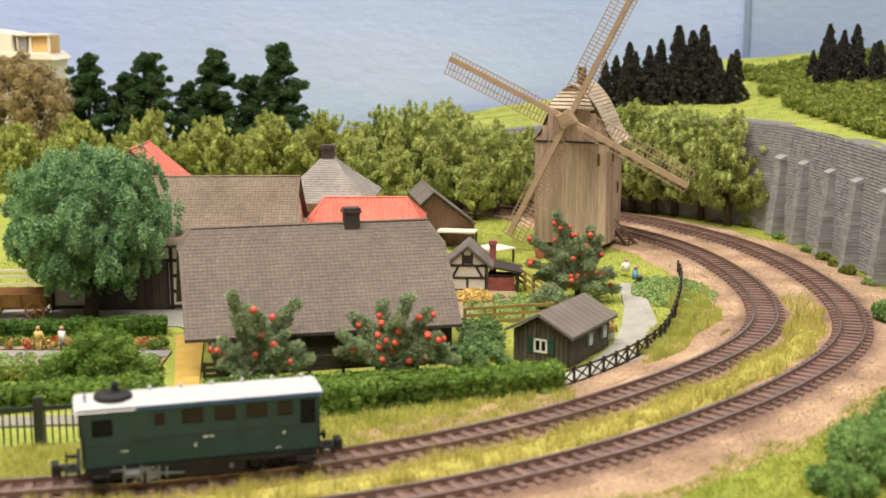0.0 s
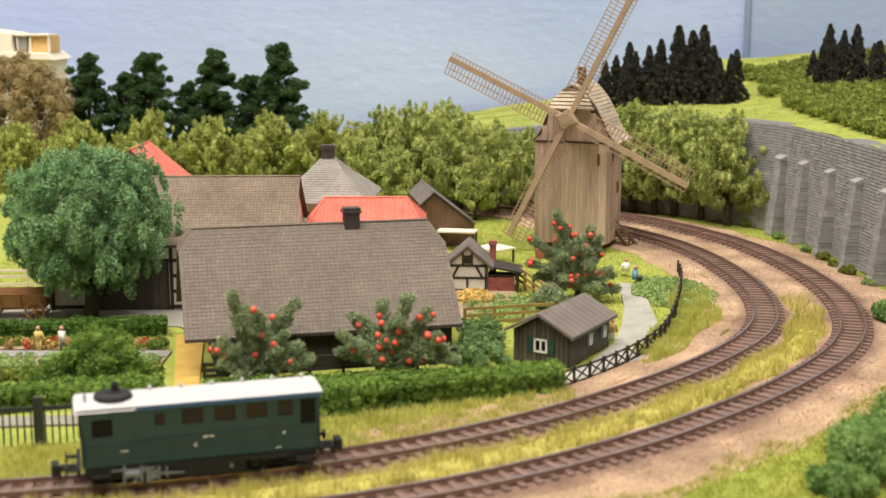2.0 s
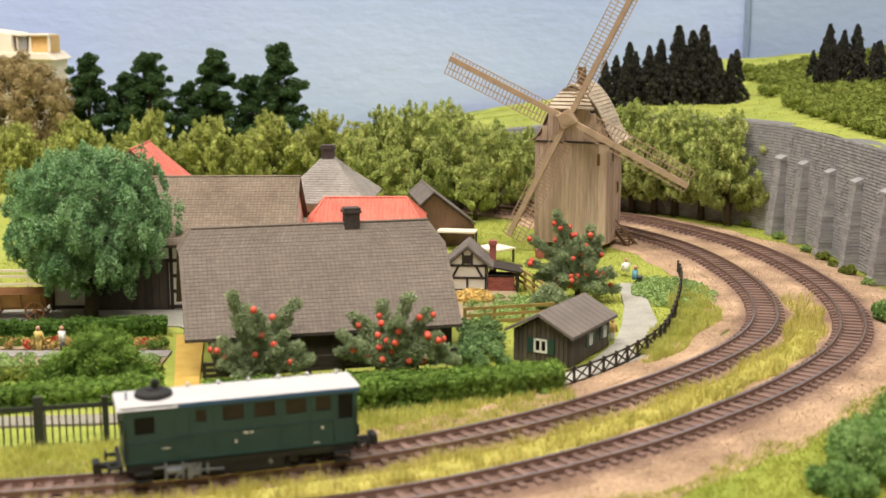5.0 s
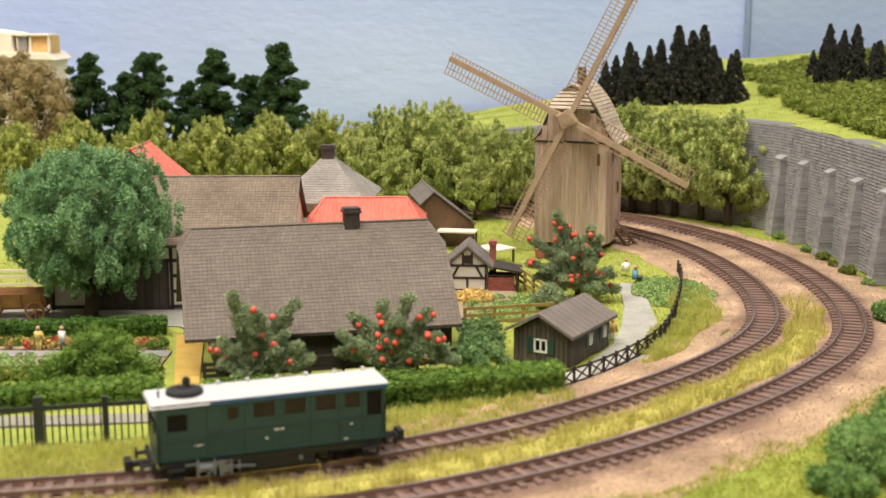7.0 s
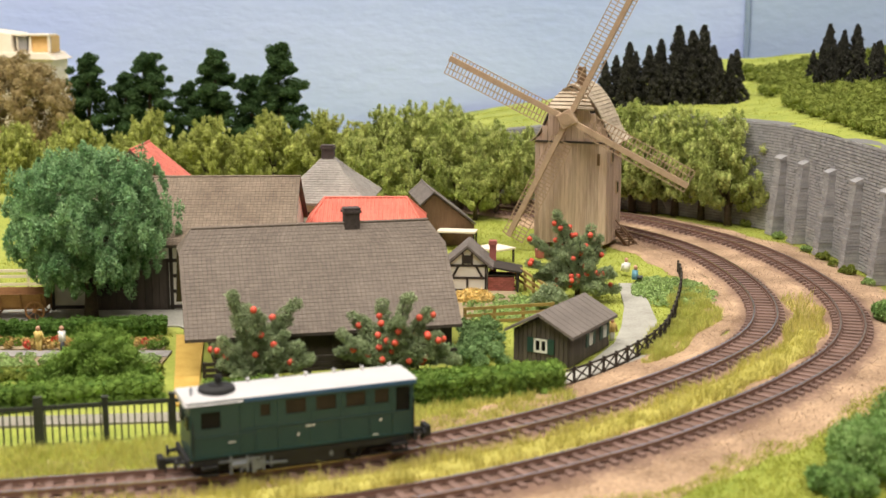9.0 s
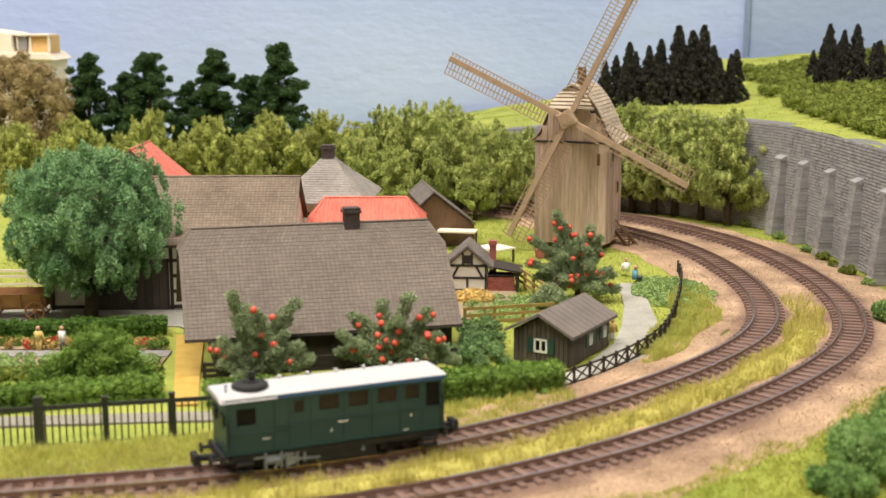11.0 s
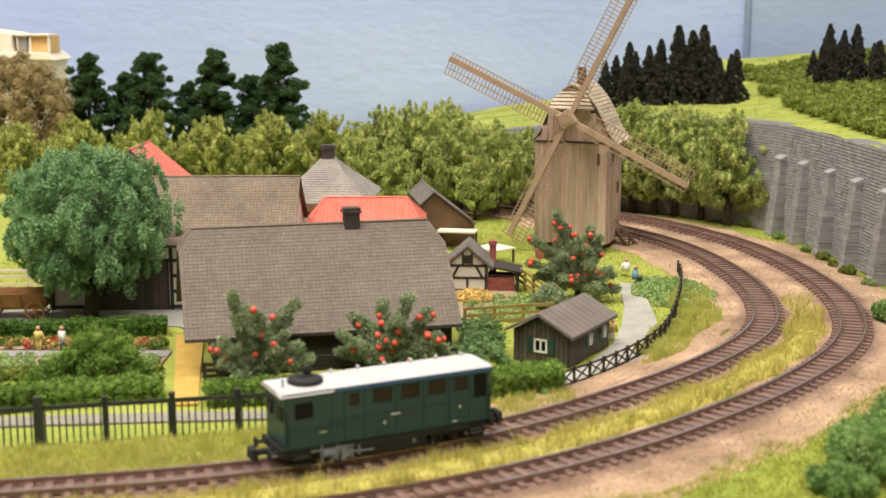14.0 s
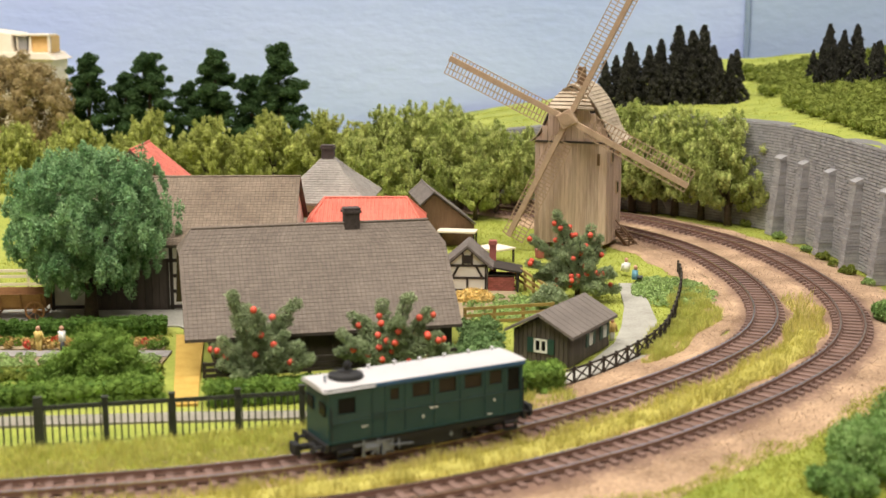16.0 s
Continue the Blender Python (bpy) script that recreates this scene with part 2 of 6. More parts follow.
BARK = material("bark", (0.05, 0.035, 0.022), (0.11, 0.08, 0.05), 0.9, 0.2, 0.05, 0.6, 0.03)
LEAF_OAK = material("leaf_bluegreen", (0.13, 0.28, 0.12), (0.45, 0.65, 0.36), 0.85, 1.2, 0.2, 0, 0, vary=0.28, islands=True, leafy=0.35)
LEAF_LIME = material("leaf_yellowgreen", (0.25, 0.30, 0.06), (0.66, 0.69, 0.24), 0.85, 1.2, 0.2, 0, 0, vary=0.28, islands=True, leafy=0.25)
LEAF_WOOD = material("leaf_midgreen", (0.19, 0.265, 0.05), (0.72, 0.76, 0.29), 0.85, 1.2, 0.2, 0, 0, vary=0.28, islands=True, leafy=0.25)
LEAF_PINE = material("pine_needle", (0.04, 0.088, 0.032), (0.11, 0.185, 0.07), 0.85, 1.2, 0.2, 0, 0, vary=0.22, islands=True, leafy=0.35)
LEAF_FIR = material("fir_needle", (0.042, 0.042, 0.036), (0.11, 0.11, 0.09), 0.85, 1.2, 0.2, 0, 0, vary=0.3, islands=True, leafy=0.35)
LEAF_APPLE = material("apple_leaf", (0.22, 0.29, 0.15), (0.50, 0.58, 0.36), 0.85, 1.2, 0.2, 0, 0, vary=0.25, islands=True, leafy=0.35)
LEAF_HEDGE = material("hedge_leaf", (0.09, 0.17, 0.03), (0.28, 0.42, 0.09), 0.8, 1.2, 0.25, 0, 0, vary=0.25, islands=True, leafy=0.35)
LEAF_VINE = material("vine_leaf", (0.14, 0.19, 0.035), (0.34, 0.38, 0.09), 0.85, 1.2, 0.2, 0, 0, vary=0.22, islands=True, leafy=0.35)
LEAF_BROWN = material("dry_brown_twig", (0.31, 0.24, 0.11), (0.60, 0.49, 0.27), 0.85, 1.2, 0.2, 0, 0, vary=0.22, islands=True, leafy=0.35)
LEAF_BUSH = material("bush_leaf", (0.06, 0.13, 0.025), (0.16, 0.28, 0.06), 0.8, 1.2, 0.25, 0, 0, vary=0.25, islands=True, leafy=0.35)
APPLE = material("red_apple", (0.66, 0.06, 0.04), (0.82, 0.14, 0.08), 0.5, 0.2, 0.05, 0, 0)
STRAW = material("straw_heap_mat", (0.68, 0.47, 0.13), (0.88, 0.70, 0.31), 0.9, 0.3, 0.05, 0.5, 0.02, vary=0.3, islands=True)
CAR_GREEN = material("railcar_green", (0.015, 0.051, 0.051), (0.021, 0.066, 0.065), 0.42, 0.8, 0.05, 0.05, 0.004, coat=0.15)
CAR_ROOF = material("railcar_roof_white", (0.49, 0.48, 0.50), (0.58, 0.57, 0.58), 0.5, 0.8, 0.05, 0.05, 0.004)
CAR_BLACK = material("railcar_black", (0.008, 0.008, 0.009), (0.02, 0.02, 0.022), 0.65, 0.3, 0.05, 0.1, 0.005)
CAR_STEEL = material("railcar_steel", (0.15, 0.17, 0.22), (0.30, 0.33, 0.40), 0.4, 0.3, 0.05, 0.1, 0.005, metal=0.4)
OCHRE_WALL = material("ochre_wall", (0.70, 0.42, 0.15), (0.80, 0.54, 0.24), 0.85, 0.6, 0.06, 0.3, 0.02)
LEAF_BANK = material("bank_bush_leaf", (0.15, 0.28, 0.08), (0.38, 0.54, 0.2), 0.85, 1.0, 0.25, 0, 0, vary=0.25, islands=True, leafy=0.35)
FENCE_PAINT = material("fence_paint_green_black", (0.028, 0.033, 0.024), (0.05, 0.057, 0.042), 0.7, 0.4, 0.05, 0.3, 0.01)
LEAF_COVER = material("clover_leaf", (0.24, 0.36, 0.11), (0.50, 0.64, 0.28), 0.8, 1.0, 0.25, 0, 0, vary=0.3, islands=True, leafy=0.3)
HALL_PAINT = material("hall_paint", (0.62, 0.58, 0.52), (0.68, 0.64, 0.58), 0.9, 60, 6, 0.1, 0.05)
HALL_FLOOR = material("hall_floor", (0.25, 0.22, 0.19), (0.33, 0.29, 0.25), 0.7, 40, 4, 0.1, 0.05)
FASCIA = material("layout_fascia", (0.12, 0.10, 0.08), (0.16, 0.13, 0.10), 0.7, 4, 0.4, 0.1, 0.02)
SKY_LEFT = material("sky_paint_blue", (0.40, 0.50, 0.82), (0.49, 0.585, 0.90), 0.85, 12, 0.7, 1.0, 0.3, mixup=0.2, grain=(0.45, 1, 1))
SKY_RIGHT = material("sky_paint_grey", (0.30, 0.40, 0.60), (0.38, 0.475, 0.68), 0.85, 12, 0.7, 1.0, 0.25, mixup=0.2, grain=(0.45, 1, 1))

SKY_EDGE = material("sky_paint_edge", (0.20, 0.28, 0.42), (0.26, 0.34, 0.48), 0.85, 8, 0.7, 0.5, 0.2)

# ---- the line of the railway ----
LINE = [(-46, 23.0), (-26, 28.4), (-11.3, 31.33), (-5.75, 32.6), (-1, 34.6), (3.15, 37.35), (5.8, 39.75), (8.4, 42.45), (11.35, 46.5), (12.85, 50.2),
        (13.5, 54.6), (13.38, 59.5), (12.55, 64.5), (10.95, 68.6), (8.4, 72.7), (4, 77.2), (-4, 82.5), (-16, 88)]


def spline(pts, step=0.1):
    out = []
    p = [Vector(q) for q in pts]
    p = [p[0] * 2 - p[1]] + p + [p[-1] * 2 - p[-2]]
    for i in range(1, len(p) - 2):
        n = max(2, int((p[i + 1] - p[i]).length / step))
        for k in range(n):
            t = k / n
            out.append(0.5 * (2 * p[i] + (p[i + 1] - p[i - 1]) * t + (2 * p[i - 1] - 5 * p[i] + 4 * p[i + 1] - p[i + 2]) * t * t
                              + (3 * p[i] - p[i - 1] - 3 * p[i + 1] + p[i + 2]) * t ** 3))
    out.append(p[-2])
    return np.array([tuple(v) for v in out])


def even(pts, step=0.1):
    d = np.concatenate([[0], np.cumsum(np.linalg.norm(np.diff(pts, axis=0), axis=1))])
    s = np.arange(0, d[-1], step)
    return np.stack([np.interp(s, d, pts[:, k]) for k in range(pts.shape[1])], 1)


INNER = even(spline(LINE))
for _ in range(150):
    INNER[1:-1] += 0.5 * (0.5 * (INNER[:-2] + INNER[2:]) - INNER[1:-1])
INNER = even(INNER)


def offset(line, d):
    """The line moved d to its right-hand side."""
    t = np.gradient(line, axis=0)
    t /= np.linalg.norm(t, axis=1, keepdims=True)
    return line + np.stack([t[:, 1], -t[:, 0]], 1) * d


OUTER = even(offset(INNER, 3.3))


def place_on(line, s):
    """Point and heading at s cm along a line with points every 0.1 cm."""
    i = min(max(s / 0.1, 0), len(line) - 2.001)
    k = int(i)
    a, b = line[k], line[k + 1]
    p = a + (b - a) * (i - k)
    c, d = line[max(k - 3, 0)], line[min(k + 4, len(line) - 1)]
    return p, math.atan2(d[1] - c[1], d[0] - c[0])


def side_of_line(p):
    """Distance of points from the inner line, positive on the outer side, and the place along it."""
    sub = INNER[::4]
    t = np.gradient(sub, axis=0)
    t /= np.linalg.norm(t, axis=1, keepdims=True)
    d, s = np.empty(len(p)), np.empty(len(p))
    for k in range(0, len(p), 4000):
        q = p[k:k + 4000, None, :] - sub[None]
        i = np.argmin((q ** 2).sum(2), 1)
        j = np.arange(len(i))
        d[k:k + 4000] = q[j, i, 0] * t[i, 1] - q[j, i, 1] * t[i, 0]
        s[k:k + 4000] = i * 0.4
    return d, s

# ---- hall ----
def hall():
    w = Shape()
    w.box(0, -330, -95, 560, 10, 290)
    tagged(part("wall_south", w, HALL_PAINT), "plain pale painted hall wall", "wall", kind="structure")
    w = Shape()
    w.box(0, 250, -95, 560, 10, 290)
    tagged(part("wall_north", w, HALL_PAINT), "plain pale painted hall wall behind the layout", "wall", kind="structure")
    for n, x in (("wall_west", -285), ("wall_east", 285)):
        w = Shape()
        w.box(x, -40, -95, 10, 570, 290)
        tagged(part(n, w, HALL_PAINT), "plain pale painted hall wall", "wall", kind="structure")
    w = Shape()
    w.box(0, -40, -105, 590, 610, 10)
    tagged(part("floor", w, HALL_FLOOR), "grey-brown hall floor", "floor", kind="structure")
    w = Shape()
    w.box(0, -40, 195, 590, 610, 10)
    tagged(part("ceiling", w, HALL_PAINT), "pale hall ceiling", "ceiling", kind="structure")


hall()

# ---- layout board, ground, hillside, backdrop ----
RNG = np.random.default_rng(7)


def layout_board():
    t = thing("layout_table", 0, 70, -95, 0, "dark wooden table that carries the model landscape", "table")
    s = Shape()
    s.box(0, 0, 91, 150, 102, 3.2)
    part("tabletop", s, FASCIA, t)
    s = Shape()
    s.box(-72, -48, 0, 5, 5, 91)
    leg = part("leg", s, FASCIA, t)
    for x, y in ((144, 0), (0, 96), (144, 96)):
        o = part("leg", leg.data, FASCIA, t)
        o.location = (x * S, y * S, 0)


layout_board()

WALL_LINE = even(spline([(-20, 93), (-4, 89), (6, 83.5), (12, 79), (16.3, 74.8), (18.5, 71.3), (19.35, 67), (19.75, 62.5), (20.05, 58), (20.8, 48), (22, 36), (24, 22)]), 0.25)
WALL_TOP = 6.0


def hill_height(x, y):
    h = WALL_TOP + 0.02 + 0.13 * max(0.0, x - 20.5) + 0.05 * max(0.0, y - 90) * (1 if x > 18 else 0)
    if x < 22:
        h -= 0.028 * max(0.0, y - 76) * min(1.0, (22 - x) / 3)
    if x < 14:
        h -= 0.16 * (14 - x)
    return h + 0.18 * noise.noise((x * 0.25, y * 0.25, 3.0))


def ground():
    xs, ys = np.arange(-75, 75.1, 0.75), np.arange(19, 121, 0.75)
    v = [(x, y, 0.05 * noise.noise((x * 0.4, y * 0.4, 0)) - 0.05) for y in ys for x in xs]
    n = len(xs)
    f = [(j * n + i, j * n + i + 1, (j + 1) * n + i + 1, (j + 1) * n + i) for j in range(len(ys) - 1) for i in range(n - 1)]
    s = Shape().add(v, f)
    k = len(v)
    s.add([(-75, 19, -0.8), (75, 19, -0.8), (75, 120.25, -0.8), (-75, 120.25, -0.8)], [(3, 2, 1, 0)])
    tagged(part("ground", s, GRASS, smooth=True), "yellow-green flocked model grass ground", "ground", kind="structure")


ground()


def hillside():
    offs = [0.0, 0.6, 1.2, 2, 3, 4, 5.5, 7, 9, 11, 14, 17, 21, 25, 30, 36]
    left = [offset(WALL_LINE, -o)[::4] for o in offs]
    m, s = len(left[0]), Shape()
    v = []
    for o, l in zip(offs, left):
        for x, y in l:
            y = min(y, 117.0)
            x = min(x, 74)
            v.append((x, y, hill_height(x, y)))
    s.add(v, [(a * m + i + 1, a * m + i, (a + 1) * m + i, (a + 1) * m + i + 1) for a in range(len(offs) - 1) for i in range(m - 1)])
    tagged(part("hillside", s, GRASS, smooth=True), "bright yellow-green grassy hillside above the stone wall", "hill", kind="structure")


def backdrop():
    s = Shape()
    s.prism([(-80, 118, -1), (27.1, 118, -1), (27.1, 118, 45), (-80, 118, 45)], (0, 1.2, 0))
    tagged(part("backdrop_west", s, SKY_LEFT), "pale blue painted sky board with rough brushed paint", "backdrop", kind="structure")
    s = Shape()
    s.prism([(27.3, 118, -1), (76, 92, -1), (76, 92, 45), (27.3, 118, 45)], (0.5, 1.1, 0))
    tagged(part("backdrop_east", s, SKY_RIGHT), "blue-grey painted sky board meeting at a corner", "backdrop", kind="structure")
    s = Shape()
    s.box(27.2, 117.8, 0, 0.4, 0.3, 45)
    tagged(part("corner_trim", s, SKY_EDGE), "blue-grey strip covering the backdrop corner", "trim", kind="structure")


def ribbon(name, lo, hi, s0, s1, z, mat, label, category, wob=0.25, seed=0, drop=(0.12, 0.12)):
    """A strip beside the inner line, from lo to hi cm off it, with an uneven edge that runs out into what lies below."""
    a, b = offset(INNER, lo), offset(INNER, hi)
    i0, i1 = int(s0 / 0.1), min(int(s1 / 0.1), len(INNER) - 1)
    v, k = [], 7
    for i in range(i0, i1, 4):
        for j in range(k + 1):
            t = j / k
            w = wob * noise.noise((i * 0.045, t * 3, seed)) * (1 if j in (0, k) else 0.3)
            p = a[i] + (b[i] - a[i]) * t
            n = (b[i] - a[i]) / np.linalg.norm(b[i] - a[i])
            p = p + n * w * (2 if j in (0, k) else 1)
            edge = -drop[0] if j == 0 else -drop[1] if j == k else 0.0
            if z > 0.21:
                edge = max(-0.16, (0.055 - z, 0.105 - z, 0.185 - z, 0.0)[min(j, k - j)])
            v.append((p[0], p[1], z + edge + 0.03 * noise.noise((p[0], p[1], 5))))
    m = k + 1
    n = len(v) // m
    s = Shape().add(v, [(i * m + j, i * m + j + 1, (i + 1) * m + j + 1, (i + 1) * m + j) for i in range(n - 1) for j in range(k)])
    ob = part(name, s, mat, smooth=True)
    level = [min(1.0, 2.6 * min(j, k - j) / k) for j in range(m)]
    ob.data.attributes.new("stain", "FLOAT", "POINT").data.foreach_set("value", level * n)
    return tagged(ob, label, category, kind="structure")


def flat(name, pts, z, mat, label, category, kind="structure"):
    s = Shape().prism([(x, y, -0.06) for x, y in pts], (0, 0, z + 0.06))
    return tagged(part(name, s, mat), label, category, kind=kind)


hillside()
backdrop()
ribbon("rust_bed", -1.3, 1.3, 20, 105, 0.215, RUST_BED, "rust-stained brown ballast under the inner track", "ballast", 0.1, 1)
ribbon("rust_bed", 2.0, 4.75, 20, 105, 0.215, RUST_BED, "rust-stained brown ballast under the outer track", "ballast", 0.1, 2)
ribbon("dry_turf", 1.15, 2.15, 20, 66.5, 0.2, DRY_TURF, "dry yellow turf between the tracks", "grass", 0.25, 3)
ribbon("ballast_bed", -1.35, 6.2, 0, 400, 0.08, BALLAST, "pinkish-brown scattered ballast under the two tracks", "ballast", drop=(0.035, 0.12))


def track(name, line, label):
    t = thing(name, 0, 0, 0, 0, label, "railway track", "railway tracks")
    for side in (-0.45, 0.45):
        for nm, w, z0, z1, mt in (("rail", 0.07, 0.262, 0.375, RAIL), ("rail_head", 0.06, 0.375, 0.4, RAIL_TOP), ("rail_foot", 0.13, 0.25, 0.272, RAIL)):
            a, b = offset(line, side - w / 2)[::3], offset(line, side + w / 2)[::3]
            n = len(a)
            v = [(p[0], p[1], z) for z in (z0, z1) for q in (a, b) for p in q]
            f = []
            for i in range(n - 1):
                f += [(2 * n + i, 3 * n + i, 3 * n + i + 1, 2 * n + i + 1), (i, 2 * n + i, 2 * n + i + 1, i + 1), (n + i, n + i + 1, 3 * n + i + 1, 3 * n + i)]
            part(nm, Shape().add(v, f), mt, t)
    s = Shape().box(0, 0, 0.07, 0.22, 1.6, 0.19, top=0.93)
    for e in (-0.45, 0.45):
        s.box(0, e, 0.255, 0.15, 0.24, 0.03)
    me = s.mesh("sleeper")
    step, r = 0.51, random.Random(3)
    for k in range(int(len(line) * 0.1 / step)):
        p, w = place_on(line, k * step + 0.2)
        if p[0] < -22 or p[1] > 84:
            continue
        o = part("sleeper", me, SLEEPER, t)
        o.matrix_basis = pose(p[0] * S, p[1] * S, 0, 0, 0, math.degrees(w) + r.uniform(-1, 1))


track("railway_track", INNER, "inner curved railway track with brown sleepers and rusty rails")
track("railway_track", OUTER, "outer curved railway track with brown sleepers and rusty rails")


# ---- stone retaining wall ----
def retaining_wall():
    t = thing("retaining_wall", 0, 0, 0, 0, "grey coursed stone retaining wall with tapered buttresses", "stone wall", kind="structure")
    back = offset(WALL_LINE, -1.2)
    n = len(WALL_LINE)
    v = [(p[0], p[1], z) for z in (-0.1, None) for q in (WALL_LINE, back) for p in q]
    v = [(x, y, (min(WALL_TOP, WALL_TOP - 0.16 * (14 - x)) if z is None else z)) for x, y, z in v]
    f = []
    for i in range(n - 1):
        f += [(2 * n + i, 2 * n + i + 1, 3 * n + i + 1, 3 * n + i), (i, i + 1, 2 * n + i + 1, 2 * n + i), (n + i, 3 * n + i, 3 * n + i + 1, n + i + 1)]
    part("core", Shape().add(v, f), MORTAR, t)
    r = random.Random(5)
    s = Shape()
    total, rows = (n - 1) * 0.25, 37
    h = WALL_TOP / rows

    def on(d):
        i = min(d / 0.25, n - 1.001)
        k = int(i)
        a, b = WALL_LINE[k], WALL_LINE[k + 1]
        u = (b - a) / np.linalg.norm(b - a)
        return a + (b - a) * (i - k), np.array([u[1], -u[0]])

    for j in range(rows):
        d = 22 + r.uniform(0, 0.5)
        while d < total - 1:
            ln = r.uniform(0.24, 0.5)
            (p, nn), (q, nm) = on(d), on(d + ln - 0.016)
            o = r.uniform(0.045, 0.085)
            z0, z1 = j * h + 0.02, (j + 1) * h - 0.018
            if z1 > min(WALL_TOP, WALL_TOP - 0.16 * (14 - p[0])):
                d += ln
                continue
            s.hexa([(*(p + nn * o), z0), (*(q + nm * o), z0), (*(q - nm * 0.1), z0), (*(p - nn * 0.1), z0),
                    (*(p + nn * o * 0.9), z1), (*(q + nm * o * 0.9), z1), (*(q - nm * 0.1), z1), (*(p - nn * 0.1), z1)])
            d += ln
    tagged(part("stonework", s, STONE, t), "rows of grey dressed stone blocks", kind="stuff")
    # buttresses
    for bx, by in ((18.7, 70.8), (19.15, 68.0), (19.5, 64.6), (19.8, 61.0), (20.05, 57.5), (20.35, 54.0), (20.6, 50.6)):
        i = int(np.argmin(((WALL_LINE - [bx, by]) ** 2).sum(1)))
        p, nn = on(i * 0.25)
        w = math.atan2(nn[1], nn[0])
        m = Matrix.Translation((p[0], p[1], 0)) @ Matrix.Rotation(w, 4, "Z")
        b = Shape()
        b.box(0.2, 0, 0, 0.4, 0.5, 4.1, m)
        for j in range(25):
            z0, dep = j * 0.165, 0.82 - 0.44 * j / 25
            k = r.uniform(-0.05, 0.05)
            if j % 2:
                b.box(dep / 2, -0.17, z0, dep + k, 0.325 + k * 0.6, 0.152, m)
                b.box(dep / 2, 0.17, z0, dep - k, 0.325 - k * 0.6, 0.152, m)
            else:
                b.box(dep / 2, 0, z0, dep + k, 0.67 + k, 0.152, m)
        x = part("buttress", b, STONE, t)
        c = Shape()
        c.hexa([m @ Vector(q) for q in ((0, -0.37, 4.12), (0.44, -0.37, 4.12), (0.44, 0.37, 4.12), (0, 0.37, 4.12),
                                        (0, -0.37, 4.42), (0.44, -0.37, 4.22), (0.44, 0.37, 4.22), (0, 0.37, 4.42))])
        part("cap_stone", c, STONE, x)


retaining_wall()


# ---- buildings ----
def courses(s, a, b, c, d, rows, tile, th, gap=0.1, rnd=None):
    """Overlapping tiles on the slope a-b (eave) to d-c (top)."""
    a, b, c, d = (Vector(p) for p in (a, b, c, d))
    nrm = (b - a).cross(d - a if (d - a).length > 1e-6 else c - a).normalized()
    for j in range(rows):
        t0, t1 = j / rows, (j + 1) / rows
        l0, r0, l1, r1 = a.lerp(d, t0), b.lerp(c, t0), a.lerp(d, t1), b.lerp(c, t1)
        n = max(1, round((r0 - l0).length / tile))
        for i in range(n):
            g = gap / 2
            u0, u1 = (i + g) / n, (i + 1 - g) / n
            k = (rnd.uniform(0.8, 1.2) if rnd else 1) * th
            p = [l0.lerp(r0, u0) + nrm * k, l0.lerp(r0, u1) + nrm * k, l1.lerp(r1, u1) + nrm * k * 0.35, l1.lerp(r1, u0) + nrm * k * 0.35,
                 l0.lerp(r0, u0) - nrm * 0.01, l0.lerp(r0, u1) - nrm * 0.01]
            s.add(p, [(0, 1, 2, 3), (4, 5, 1, 0), (4, 0, 3), (5, 2, 1)])


